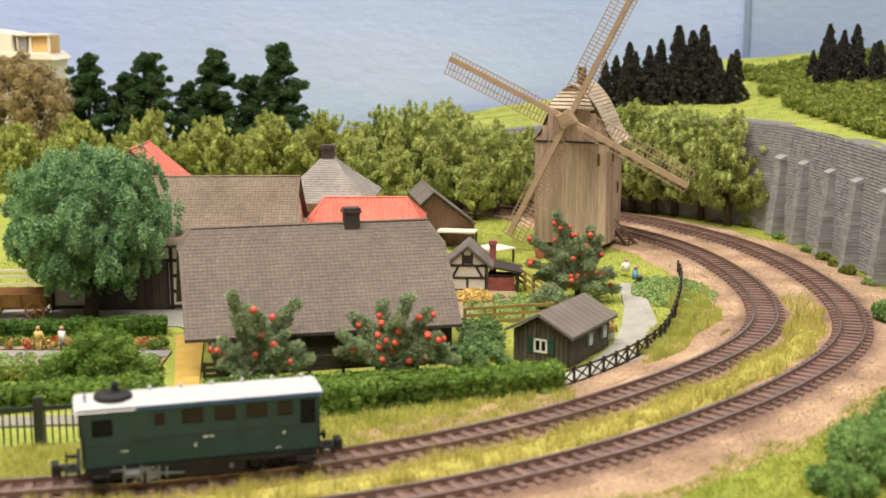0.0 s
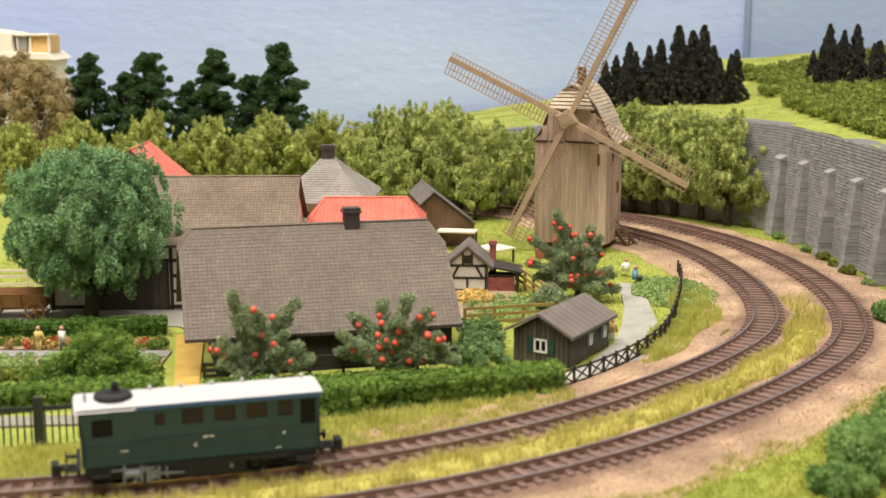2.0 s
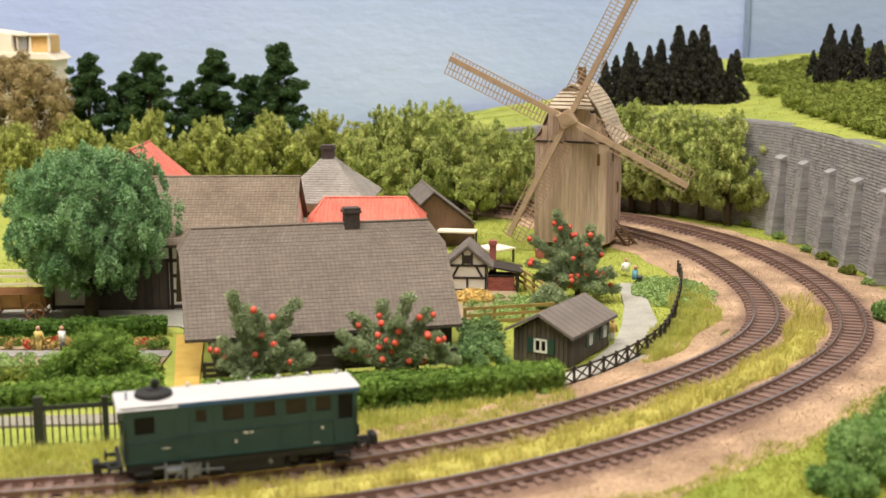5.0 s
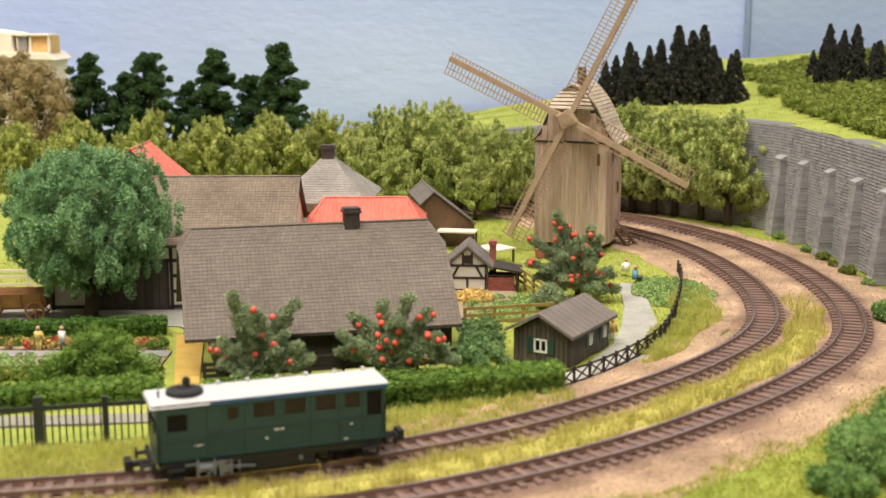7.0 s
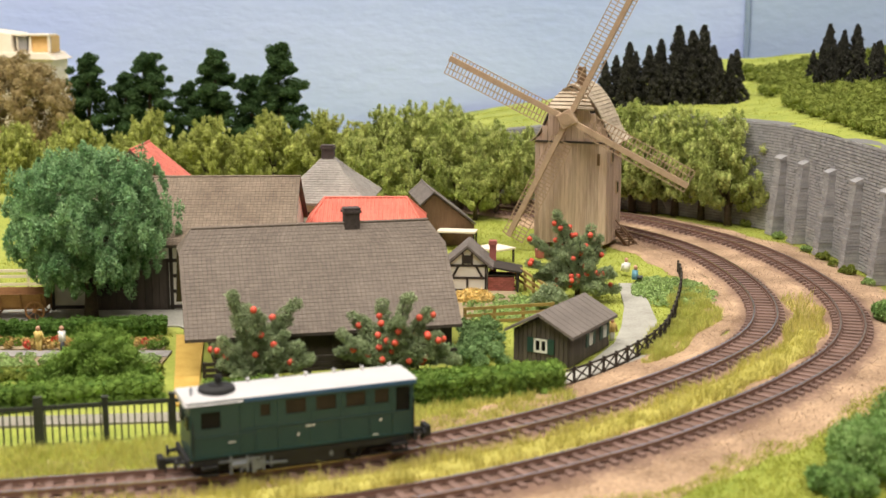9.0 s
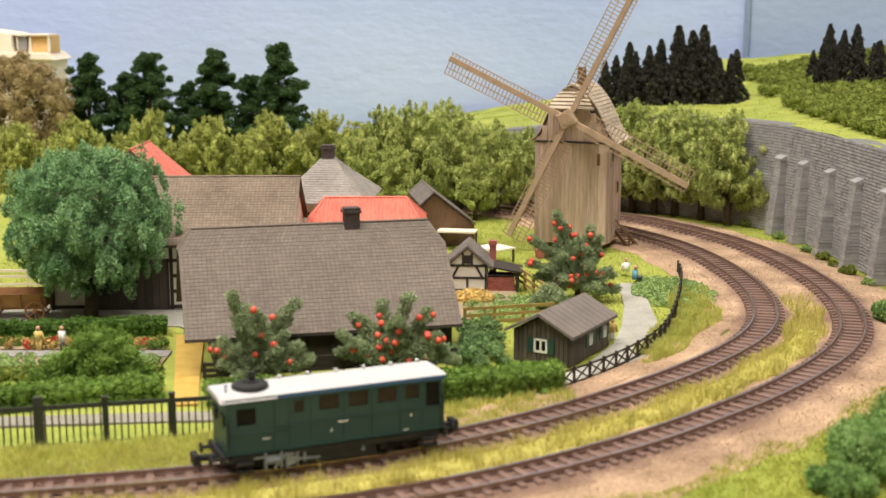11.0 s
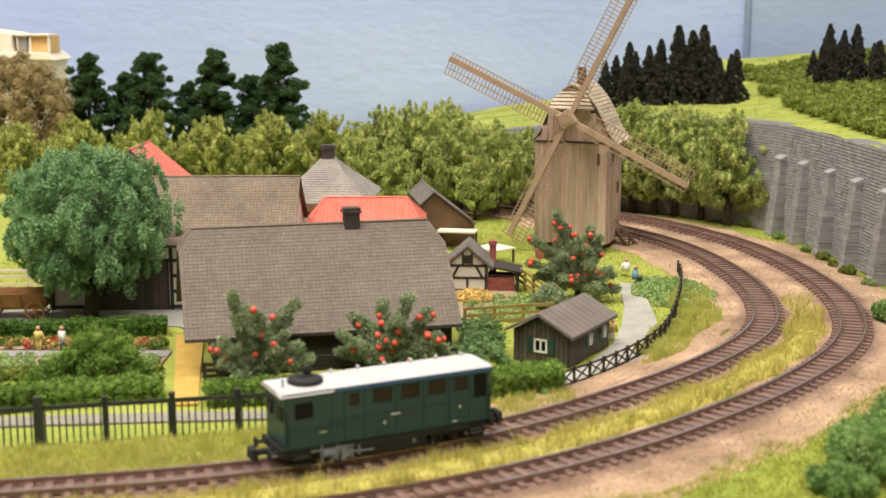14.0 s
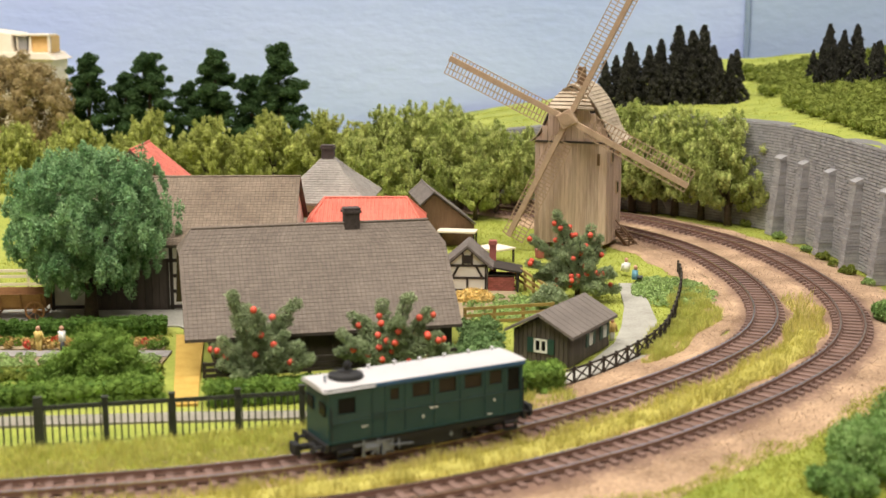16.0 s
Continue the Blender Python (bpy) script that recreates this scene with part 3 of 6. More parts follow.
def gabled(t, L, W, wall, ridge, mats, over=0.25, ends=0.2, hip=0.0, hiprun=0.0, rows=18, tile=0.22, th=0.016, wallname="wall", slab=0.1, inset=0.0):
    """Walls and a pitched roof, half-hipped if hip is given: x along the ridge, y from the front to the back."""
    wm, rm = mats
    k = (ridge - wall) / (W / 2)
    ze = wall - over * k
    th0 = 0.12
    hz = hip * (ridge - wall)
    gy = (ridge - hz - wall) / k
    for y in (0, W - th0):
        part(wallname, Shape().box((L + inset) / 2, y + th0 / 2, 0, L - inset, th0, wall), wm, t)
    for x in (inset, L - th0):
        pts = [(x, th0 + 0.003, 0), (x, W - th0 - 0.003, 0), (x, W - th0 - 0.003, wall), (x, W - gy, ridge - hz - 0.02), (x, gy, ridge - hz - 0.02), (x, th0 + 0.003, wall)]
        part(wallname, Shape().prism(pts, (th0, 0, 0)), wm, t)
    x0, x1 = -ends, L + ends
    for side in (0, 1):
        def mir(p):
            return p if side == 0 else (x0 + x1 - p[0], W - p[1], p[2])
        ye, ym = -over, W / 2
        yk = ym - hz / k
        zk = ridge - hz
        sl = Shape()
        out = [(x0, ye, ze), (x1, ye, ze), (x1, yk, zk), (x1 - hiprun, ym, ridge), (x0 + hiprun, ym, ridge), (x0, yk, zk)]
        if hip == 0:
            out = [(x0, ye, ze), (x1, ye, ze), (x1, ym, ridge), (x0, ym, ridge)]
        sl.prism([mir(p) for p in out], (0, 0, -slab))
        rf = part("roof_slope", sl, ROOF_UNDER, t)
        ts, r = Shape(), random.Random(side + 1)
        nlow = rows if hip == 0 else max(1, round(rows * (yk - ye) / (ym - ye)))
        top = ((x1, yk, zk), (x0, yk, zk)) if hip else ((x1, ym, ridge), (x0, ym, ridge))
        courses(ts, mir((x0, ye, ze)), mir((x1, ye, ze)), mir(top[0]), mir(top[1]), nlow, tile, th, rnd=r)
        if hip:
            courses(ts, mir((x0, yk, zk)), mir((x1, yk, zk)), mir((x1 - hiprun, ym, ridge)), mir((x0 + hiprun, ym, ridge)), rows - nlow, tile, th, rnd=r)
        tagged(part("tiles", ts, rm, rf), kind="stuff")
        if hip:
            xe, xr = (x1, x1 - hiprun) if side == 0 else (x0, x0 + hiprun)
            a, b, c = ((xe, yk, zk), (xe, W - yk, zk), (xr, ym, ridge)) if side == 0 else ((xe, W - yk, zk), (xe, yk, zk), (xr, ym, ridge))
            hs = Shape().prism([a, b, c], (0, 0, -slab))
            hp = part("hip_end", hs, ROOF_UNDER, t)
            ts = Shape()
            courses(ts, a, b, c, c, rows - nlow, tile, th, rnd=r)
            tagged(part("tiles", ts, rm, hp), kind="stuff")
    rs, n = Shape(), int((L + 2 * ends - 2 * hiprun) / 0.3)
    xa, xb = x0 + hiprun, x1 - hiprun
    for i in range(n):
        p = xa + (xb - xa) * i / n
        q = xa + (xb - xa) * (i + 1.03) / n
        rs.tube((p, W / 2, ridge - 0.0), (q, W / 2, ridge + 0.012), 0.065, 0.06, 6)
    part("ridge_tiles", rs, rm, t)


def chimney(t, x, y, z0, z1, w, d, mat, cap=0.06):
    s = Shape().box(x, y, z0, w, d, z1 - z0)
    c = part("chimney", s, mat, t, bevel=0.01)
    s = Shape().box(x, y, z1 - 0.16, w + cap * 2, d + cap * 2, 0.1)
    s.box(x, y, z1 - 0.03, w + cap, d + cap, 0.06)
    part("cap", s, mat, c)


def long_barn():
    t = thing("barn", -8.52, 42.82, 0, 13.9, "long farm barn with worn grey-brown tiled half-hipped roof", "barn")
    gabled(t, 9.1, 5.6, 1.75, 4.58, (TIMBER, ROOF_GREY), over=0.42, ends=0.28, hip=0.27, hiprun=0.5, rows=30, tile=0.155, inset=0.75)
    chimney(t, 6.0, 2.8, 4.1, 5.12, 0.56, 0.46, CHIMNEY)
    for i in range(11):
        part("timber", Shape().box(0.9 + i * 0.79, -0.03, 0, 0.12, 0.06, 1.7), TIMBER, t)


def cross_barn():
    t = thing("barn", -16.2, 52.3, 0, 1.5, "half-timbered barn with coarse brown tiled roof", "barn")
    gabled(t, 9.9, 7.0, 2.95, 5.1, (PLASTER, ROOF_BROWN), over=0.3, ends=0.2, rows=26, tile=0.155)
    def at(u, v):
        return (u, -0.02, v)
    for a, b in [((5.0, 0), (5.0, 2.9)), ((5.5, 0), (5.5, 2.9)), ((3.6, 2.1), (9.8, 2.1)), ((5.0, 1.45), (9.8, 1.45)), ((5.0, 0.8), (9.8, 0.8)), ((0.1, 0.15), (9.8, 0.15)), ((0.1, 2.85), (9.8, 2.85)),
                 ((5.5, 0.8), (5.9, 0.15)), ((6.1, 0), (6.1, 2.9)), ((7.4, 0), (7.4, 2.9)), ((8.8, 0), (8.8, 2.9)), ((0.1, 0), (0.1, 2.9)), ((1.6, 0), (1.6, 2.9))]:
        part("timber", Shape().beam(at(*a), at(*b), 0.14, 0.06, (0, -1, 0)), TIMBER, t)
    dr = part("barn_door", Shape().box(3.3, -0.03, 0.03, 3.2, 0.04, 2.12), TIMBER, t, "dark boarded barn door")
    for i in range(10):
        part("board", Shape().box(1.95 + i * 0.3, -0.06, 0.05, 0.28, 0.05, 2.08), DARK_BOARD, dr)


def hip_house():
    t = thing("farmhouse", -8.1, 62.6, 0, -4, "half-timbered farmhouse with ash-grey hipped roof", "house")
    L, W, zw, zr = 4.3, 5.2, 3.0, 5.0
    part("wall", Shape().box(L / 2, W / 2, 0, L - 0.5, W - 0.5, zw), PLASTER, t)
    pts = [(-0.2, -0.2, 2.95), (L + 0.2, -0.2, 2.95), (L + 0.2, W + 0.2, 2.95), (-0.2, W + 0.2, 2.95)]
    mids = [(L * 0.26, W * 0.28, 4.15), (L * 0.74, W * 0.28, 4.15), (L * 0.74, W * 0.72, 4.15), (L * 0.26, W * 0.72, 4.15)]
    apx = [(L * 0.45, W * 0.5, zr), (L * 0.55, W * 0.5, zr)]
    for i in range(4):
        a, b, c, d = pts[i], pts[(i + 1) % 4], mids[(i + 1) % 4], mids[i]
        e = {0: (apx[1], apx[0]), 1: (apx[1], apx[1]), 2: (apx[0], apx[1]), 3: (apx[0], apx[0])}[i]
        rf = part("roof_slope", Shape().prism([a, b, c, d], (0, 0, -0.08)).prism([d, c, e[0]] if e[0] == e[1] else [d, c, e[0], e[1]], (0, 0, -0.08)), ROOF_ASH, t)
        ts, r = Shape(), random.Random(i)
        courses(ts, a, b, c, d, 12, 0.16, 0.03, rnd=r)
        courses(ts, d, c, e[0], e[1], 9, 0.16, 0.03, rnd=r)
        tagged(part("shingles", ts, ROOF_ASH, rf), kind="stuff")
    chimney(t, L / 2, W / 2, 4.75, 5.5, 0.62, 0.5, CHIMNEY)
    for x0, x1, y in ((0.25, L - 0.25, 0.22),):
        for a, b in [((x0, 0), (x0, zw)), ((x1, 0), (x1, zw)), ((x0, 2.4), (x1, 2.4)), ((x0, 1.5), (x1, 1.5)), ((1.2, 0), (1.2, zw)), ((2.1, 0), (2.1, zw)), ((3.1, 0), (3.1, zw)), ((x0, 1.5), (1.2, 2.4)), ((x1, 1.5), (3.1, 2.4))]:
            part("timber", Shape().beam((a[0], y, a[1]), (b[0], y, b[1]), 0.13, 0.05, (0, -1, 0)), TIMBER, t)
    for x in (1.65, 2.6):
        w = part("window", Shape().box(x, 0.22, 1.75, 0.5, 0.06, 0.55), WHITE_PAINT, t)
        part("pane", Shape().box(x, 0.2, 1.82, 0.38, 0.06, 0.41), PANE, w)


def red_barn():
    t = thing("red_roofed_shed", -6.2, 57.2, 0, 1.0, "low farm shed with bright red pantile hipped roof", "shed")
    L, W, zw, zr = 5.3, 5.0, 2.4, 3.6
    part("wall", Shape().box(L / 2, W / 2, 0, L - 0.4, W - 0.4, zw), BROWN_BOARD, t)
    a, b, c, d = (-0.15, -0.15, 2.4), (L + 0.15, -0.15, 2.4), (L + 0.15, W + 0.15, 2.4), (-0.15, W + 0.15, 2.4)
    e, f = (0.75, W / 2, zr), (L - 0.75, W / 2, zr)
    for q in ((a, b, f, e), (b, c, f, f), (c, d, e, f), (d, a, e, e)):
        o = q if q[2] != q[3] else q[:3]
        rf = part("roof_slope", Shape().prism(o, (0, 0, -0.09)), ROOF_RED, t)
        n = max(4, int((Vector(q[1]) - Vector(q[0])).length / 0.19))
        ts = Shape()
        courses(ts, *q, 9, 0.19, 0.016, gap=0.1)
        q0, q1, q2, q3 = (Vector(p) for p in q)
        along = (q1 - q0).normalized()
        rise = (q3 - q0) - along * (q3 - q0).dot(along)
        left, right, wide = max(0.01, (q3 - q0).dot(along)), max(0.01, (q1 - q2).dot(along)), (q1 - q0).length
        for i in range(n):
            at = wide * (i + 0.5) / n
            top = min(1.0, at / left, (wide - at) / right)
            foot = q0 + along * at
            ts.tube(foot + Vector((0, 0, 0.015)), foot + rise * top + Vector((0, 0, 0.015)), 0.055, 0.05, 6)
        tagged(part("tiles", ts, ROOF_RED, rf), kind="stuff")
    rs = Shape()
    for p, q in ((e, f), (a, e), (b, f), (c, f), (d, e)):
        p, q = Vector(p), Vector(q)
        n = max(2, int((q - p).length / 0.28))
        for i in range(n):
            rs.tube(p.lerp(q, i / n) + Vector((0, 0, 0.03)), p.lerp(q, (i + 1) / n) + Vector((0, 0, 0.05)), 0.07, 0.06, 6)
    part("ridge_tiles", rs, ROOF_RED, t)


def far_red_house():
    t = thing("farm_shed", -18.8, 64.4, 0, 0, "farm shed with salmon red tiled roof behind the leafy tree", "shed")
    gabled(t, 4.0, 5.2, 3.2, 5.4, (BROWN_BOARD, ROOF_RED), over=0.2, ends=0.15, rows=12, tile=0.2)
    t.matrix_basis = pose(-15.45 * S, 64.0 * S, 0, 0, 0, 90) @ pose(0, -2.6 * S, 0)


def brown_shed():
    """A boarded shed whose roof reaches much further down on one side."""
    t = thing("barn", -0.47, 67.0, 0, 8.8, "brown boarded barn with dark grey lopsided roof", "barn")
    dep = 4.6
    lf, apex, rt = (-0.74, 2.14), (0.0, 2.8), (2.2, 1.08)
    part("wall", Shape().prism([(lf[0] + 0.08, 0, 0), (rt[0] - 0.06, 0, 0), (rt[0] - 0.06, 0, rt[1]), (0, 0, apex[1] - 0.04), (lf[0] + 0.08, 0, lf[1])], (0, dep, 0)), BROWN_BOARD, t)
    for i in range(13):
        x = lf[0] + 0.19 + i * 0.215
        top = lf[1] + (x - lf[0]) / (apex[0] - lf[0]) * (apex[1] - lf[1]) if x < 0 else apex[1] + (rt[1] - apex[1]) * x / rt[0]
        part("board", Shape().box(x, -0.012, 0, 0.205, 0.024, top - 0.1), BROWN_BOARD, t)
    for (xa, za), (xb, zb) in ((lf, apex), (apex, rt)):
        rf = part("roof_slope", Shape().prism([(xa, -0.12, za), (xb, -0.12, zb), (xb, -0.12, zb + 0.07), (xa, -0.12, za + 0.07)], (0, dep + 0.24, 0)), ROOF_UNDER, t)
        ts = Shape()
        q = [(xa, dep + 0.1, za + 0.075), (xa, -0.12, za + 0.075), (xb, -0.12, zb + 0.075), (xb, dep + 0.1, zb + 0.075)]
        if zb < za:
            q = [q[2], q[3], q[0], q[1]]
        courses(ts, *q, 8 if xb == 0 else 16, 0.2, 0.02)
        tagged(part("tiles", ts, ROOF_DARK, rf), kind="stuff")
    part("ridge_tiles", Shape().tube((0, -0.12, apex[1] + 0.07), (0, dep + 0.1, apex[1] + 0.07), 0.05, 0.05, 6), ROOF_DARK, t)


def bakehouse():
    t = thing("bakehouse", 0.2, 56.1, 0, -4, "small half-timbered bakehouse with white infill and brick oven", "outbuilding")
    W, wz, rz, dep = 1.75, 1.2, 1.95, 1.9
    part("wall", Shape().prism([(0, 0, 0), (W, 0, 0), (W, 0, wz), (W / 2, 0, rz), (0, 0, wz)], (0, dep, 0)), PLASTER, t)
    for a, b in [((0.06, 0), (0.06, wz)), ((W - 0.06, 0), (W - 0.06, wz)), ((0, 0.6), (W, 0.6)), ((0, 0.05), (W, 0.05)), ((0, wz - 0.05), (W, wz - 0.05)), ((W / 2, 0), (W / 2, 0.6)),
                 ((0.2, 0.6), (0.5, wz - 0.05)), ((W - 0.2, 0.6), (W - 0.5, wz - 0.05)), ((0, wz), (W / 2, rz)), ((W, wz), (W / 2, rz)), ((0.68, wz), (0.68, 1.7)), ((1.07, wz), (1.07, 1.7))]:
        part("timber", Shape().beam((a[0], -0.01, a[1]), (b[0], -0.01, b[1]), 0.1, 0.05, (0, -1, 0)), TIMBER, t)
    part("hatch", Shape().box(W / 2, -0.01, wz + 0.05, 0.32, 0.06, 0.36), TIMBER, t)
    for sgn in (-1, 1):
        a = (W / 2, -0.2, rz + 0.12)
        b = (W / 2 + sgn * (W / 2 + 0.25), -0.2, wz - 0.1)
        part("roof_slope", Shape().prism([a, b, (b[0], b[1], b[2] - 0.1), (a[0], a[1], a[2] - 0.1)], (0, dep + 0.4, 0)), ROOF_DARK, t)
        ts = Shape()
        q = [(b[0], -0.2, b[2]), (b[0], dep + 0.2, b[2]), (a[0], dep + 0.2, a[2]), (a[0], -0.2, a[2])]
        if sgn < 0:
            q = [q[1], q[0], q[3], q[2]]
        courses(ts, *q, 7, 0.2, 0.03)
        tagged(part("tiles", ts, ROOF_DARK, t), kind="stuff")
    # oven under a lean-to roof
    part("oven", Shape().box(2.35, 0.75, 0, 1.15, 1.3, 0.62), BRICK, t, "red brick bread oven", bevel=0.03)
    r = random.Random(2)
    bm = Shape().box(0, 0, 0, 0.2, 0.05, 0.075).mesh("brick")
    for j in range(7):
        for i in range(5):
            o = part("brick", bm, BRICK, t)
            o.matrix_basis = pose((1.9 + i * 0.22 + (0.11 if j % 2 else 0)) * S, 0.09 * S, (0.02 + j * 0.088) * S)
    part("lean_to_roof", Shape().prism([(1.78, -0.08, 1.08), (3.3, -0.08, 0.82), (3.3, -0.08, 0.9), (1.78, -0.08, 1.16)], (0, 1.65, 0)), TIMBER, t)
    for x, y in ((3.1, 0.0), (3.1, 1.4)):
        part("post", Shape().box(x, y, 0, 0.1, 0.1, 0.85), TIMBER, t)
    part("bench", Shape().box(2.4, 0.3, 0.68, 1.2, 0.5, 0.06), TIMBER, t)
    chimney(t, 1.95, 1.5, 0.6, 2.0, 0.3, 0.3, BRICK, 0.04)


def black_shed():
    t = thing("garden_shed", 4.34, 43.75, 0, 0, "black boarded garden shed with grey roof and green shutters", "shed")
    # local x along the gable end, y along the ridge
    t.matrix_basis = pose(2.55 * S, 44.75 * S, 0, 0, 0, -30)
    W, dep, wz, rz = 2.1, 3.5, 1.15, 1.72
    part("wall", Shape().prism([(0, 0, 0), (W, 0, 0), (W, 0, wz), (W / 2, 0, rz), (0, 0, wz)], (0, dep, 0)), TIMBER, t)
    n = 12
    for i in range(n):
        x = (i + 0.5) * W / n
        h = wz + (rz - wz) * (1 - abs(x - W / 2) / (W / 2)) - 0.05
        part("board", Shape().box(x, -0.02, 0, W / n - 0.025, 0.05, h), DARK_BOARD, t)
    bm = Shape().box(0, 0, 0, 0.05, dep / 20 - 0.02, wz).mesh("board")
    for i in range(20):
        for x in (W + 0.02, -0.02):
            o = part("board", bm, DARK_BOARD, t)
            o.location = (x * S, (i + 0.5) * dep / 20 * S, 0)
    for sgn in (-1, 1):
        a = (W / 2, -0.28, rz + 0.1)
        b = (W / 2 + sgn * (W / 2 + 0.28), -0.28, wz - 0.02)
        rf = part("roof_slope", Shape().prism([a, b, (b[0], b[1], b[2] - 0.07), (a[0], a[1], a[2] - 0.07)], (0, dep + 0.5, 0)), ROOF_DARK, t)
        for i in range(10):
            y0, y1 = -0.28 + (dep + 0.5) * i / 10, -0.28 + (dep + 0.5) * (i + 0.94) / 10
            part("roof_strip", Shape().prism([(a[0], y0, a[2] + 0.005), (b[0], y0, b[2] + 0.005), (b[0], y0, b[2] + 0.04), (a[0], y0, a[2] + 0.04)], (0, y1 - y0, 0)), ROOF_DARK, rf)

    def window(x, y, z, w, h, ang, shut):
        m = pose(x, y, z, 0, 0, ang)
        f = Shape()
        for q in ((0, 0, -h / 2, w, 0.06, 0.07), (0, 0, h / 2 - 0.07, w, 0.06, 0.07), (-w / 2 + 0.035, 0, -h / 2, 0.07, 0.06, h), (w / 2 - 0.035, 0, -h / 2, 0.07, 0.06, h), (0, 0, -h / 2, 0.07, 0.06, h)):
            f.box(*q, m)
        o = part("window", f, WHITE_PAINT, t, "white-framed window")
        part("pane", Shape().box(0, 0.03, -h / 2, w, 0.04, h, m), PANE, o)
        for sx in shut:
            part("shutter", Shape().box(sx * (w / 2 + 0.14), 0.0, -h / 2 - 0.02, 0.24, 0.05, h + 0.04, m), GREEN_PAINT, o)
    window(W * 0.5, -0.06, 0.66, 0.52, 0.5, 0, (-1, 1))
    window(W + 0.06, 1.75, 0.66, 0.3, 0.46, 90, (-1, 1))
    window(W + 0.06, 3.0, 0.66, 0.3, 0.46, 90, (-1, 1))


def windmill():
    t = thing("windmill", 6.6, 67.0, 0, 0, "wooden post windmill of weathered brown boards with lattice sails", "windmill")
    t.matrix_basis = pose(7.1 * S, 67.4 * S, 0.0, 0, 0, -20)
    W, D, z0, z1 = 3.7, 3.5, 0.5, 5.65
    for x, y in ((0, 0), (-1.5, -1.4), (1.3, -1.4), (0, 1.3), (-1.5, 1.2)):
        part("footing", Shape().box(x, y, -0.05, 0.62, 0.62, 0.62, top=0.9), BRICK, t, "red brick footing", bevel=0.02)
    part("body", Shape().box(0, 0, z0, W - 0.06, D - 0.06, z1 - z0), MILL_BOARD, t)
    r = random.Random(9)
    for face in range(4):
        wid, dep = (W, D) if face % 2 == 0 else (D, W)
        n = 19
        m = Matrix.Rotation(face * math.pi / 2, 4, "Z")
        for i in range(n):
            x = -wid / 2 + (i + 0.5) * wid / n
            s = Shape().box(x, -dep / 2 + 0.02 - r.uniform(0.0, 0.03), z0 - 0.06 - 0.1 * (1 - (2 * x / wid) ** 2) + r.uniform(-0.02, 0.02), wid / n - 0.007, 0.07, z1 - z0 + 0.1, m)
            part("board", s, MILL_BOARD, t)
    part("band", Shape().box(0, -D / 2 - 0.03, z1 - 0.1, W + 0.06, 0.1, 0.09), TIMBER, t)
    # bell-shaped shingled roof, ridge along y, with a hipped hood in front
    H = 3.0
    prof = [(1.0, 0.0), (0.86, 0.1), (0.77, 0.2), (0.70, 0.32), (0.63, 0.44), (0.55, 0.56), (0.46, 0.68), (0.35, 0.79), (0.22, 0.9), (0.0, 1.0)]
    hw, zb = W / 2 + 0.42, z1 - 0.15
    right = [(hw * a, zb + H * b) for a, b in prof]
    y0, y1 = -D / 2 + 0.5, D / 2 + 0.35
    outline = [(-x, z) for x, z in right] + [(x, z) for x, z in right[::-1][1:]]
    cap = part("roof", Shape().prism([(x * 0.96, y0 + 0.1, z - 0.05) for x, z in outline], (0, y1 - y0 - 0.15, 0)), MILL_SPAR, t)
    fine = []
    for k in range(len(right) - 1):
        for q in (0, 0.5):
            fine.append(tuple(right[k][e] + (right[k + 1][e] - right[k][e]) * q for e in (0, 1)))
    fine.append(right[-1])
    for sgn in (-1, 1):
        for k in range(len(fine) - 1):
            (xa, za), (xb, zt) = fine[k], fine[k + 1]
            up = Vector((zt - za, 0, xa - xb)).normalized()
            lo, hi = 0.07, 0.035
            fr = y0 - 0.42 * max(0.0, 1 - (zb + H - za) / H * 1.35)
            v = [(sgn * (xa + up.x * lo), fr, za + up.z * lo), (sgn * (xb + up.x * hi), fr, zt + up.z * hi), (sgn * (xb + up.x * hi), y1, zt + up.z * hi), (sgn * (xa + up.x * lo), y1, za + up.z * lo),
                 (sgn * xa, fr, za), (sgn * xb, fr, zt), (sgn * xb, y1, zt), (sgn * xa, y1, za)]
            part("shingle_course", Shape().add(v, [(0, 1, 2, 3), (4, 7, 6, 5), (0, 4, 5, 1), (1, 5, 6, 2), (2, 6, 7, 3), (3, 7, 4, 0)]), MILL_SHINGLE, cap)
    # hood
    top, base = Vector((0, y0 - 0.05, zb + H + 0.04)), zb + H * 0.55
    for k in range(7):
        a, b = k / 7, (k + 1) / 7
        ya, yb = y0 + 0.02 - 1.05 * a, y0 + 0.02 - 1.05 * b
        za, zt = zb + H + 0.03 - (H * 0.42) * a, zb + H + 0.03 - (H * 0.42) * b
        xa, xb = 0.1 + 1.18 * a ** 0.75, 0.1 + 1.18 * b ** 0.75
        v = [(-xb, yb, zt + 0.06), (xb, yb, zt + 0.06), (xa, ya, za), (-xa, ya, za), (-xb, yb + 0.05, zt - 0.02), (xb, yb + 0.05, zt - 0.02), (xa, ya + 0.05, za - 0.1), (-xa, ya + 0.05, za - 0.1)]
        part("shingle_course", Shape().add(v, [(0, 1, 2, 3), (7, 6, 5, 4), (0, 4, 5, 1), (1, 5, 6, 2), (2, 6, 7, 3), (3, 7, 4, 0)]), MILL_SHINGLE, cap)
    n = 12
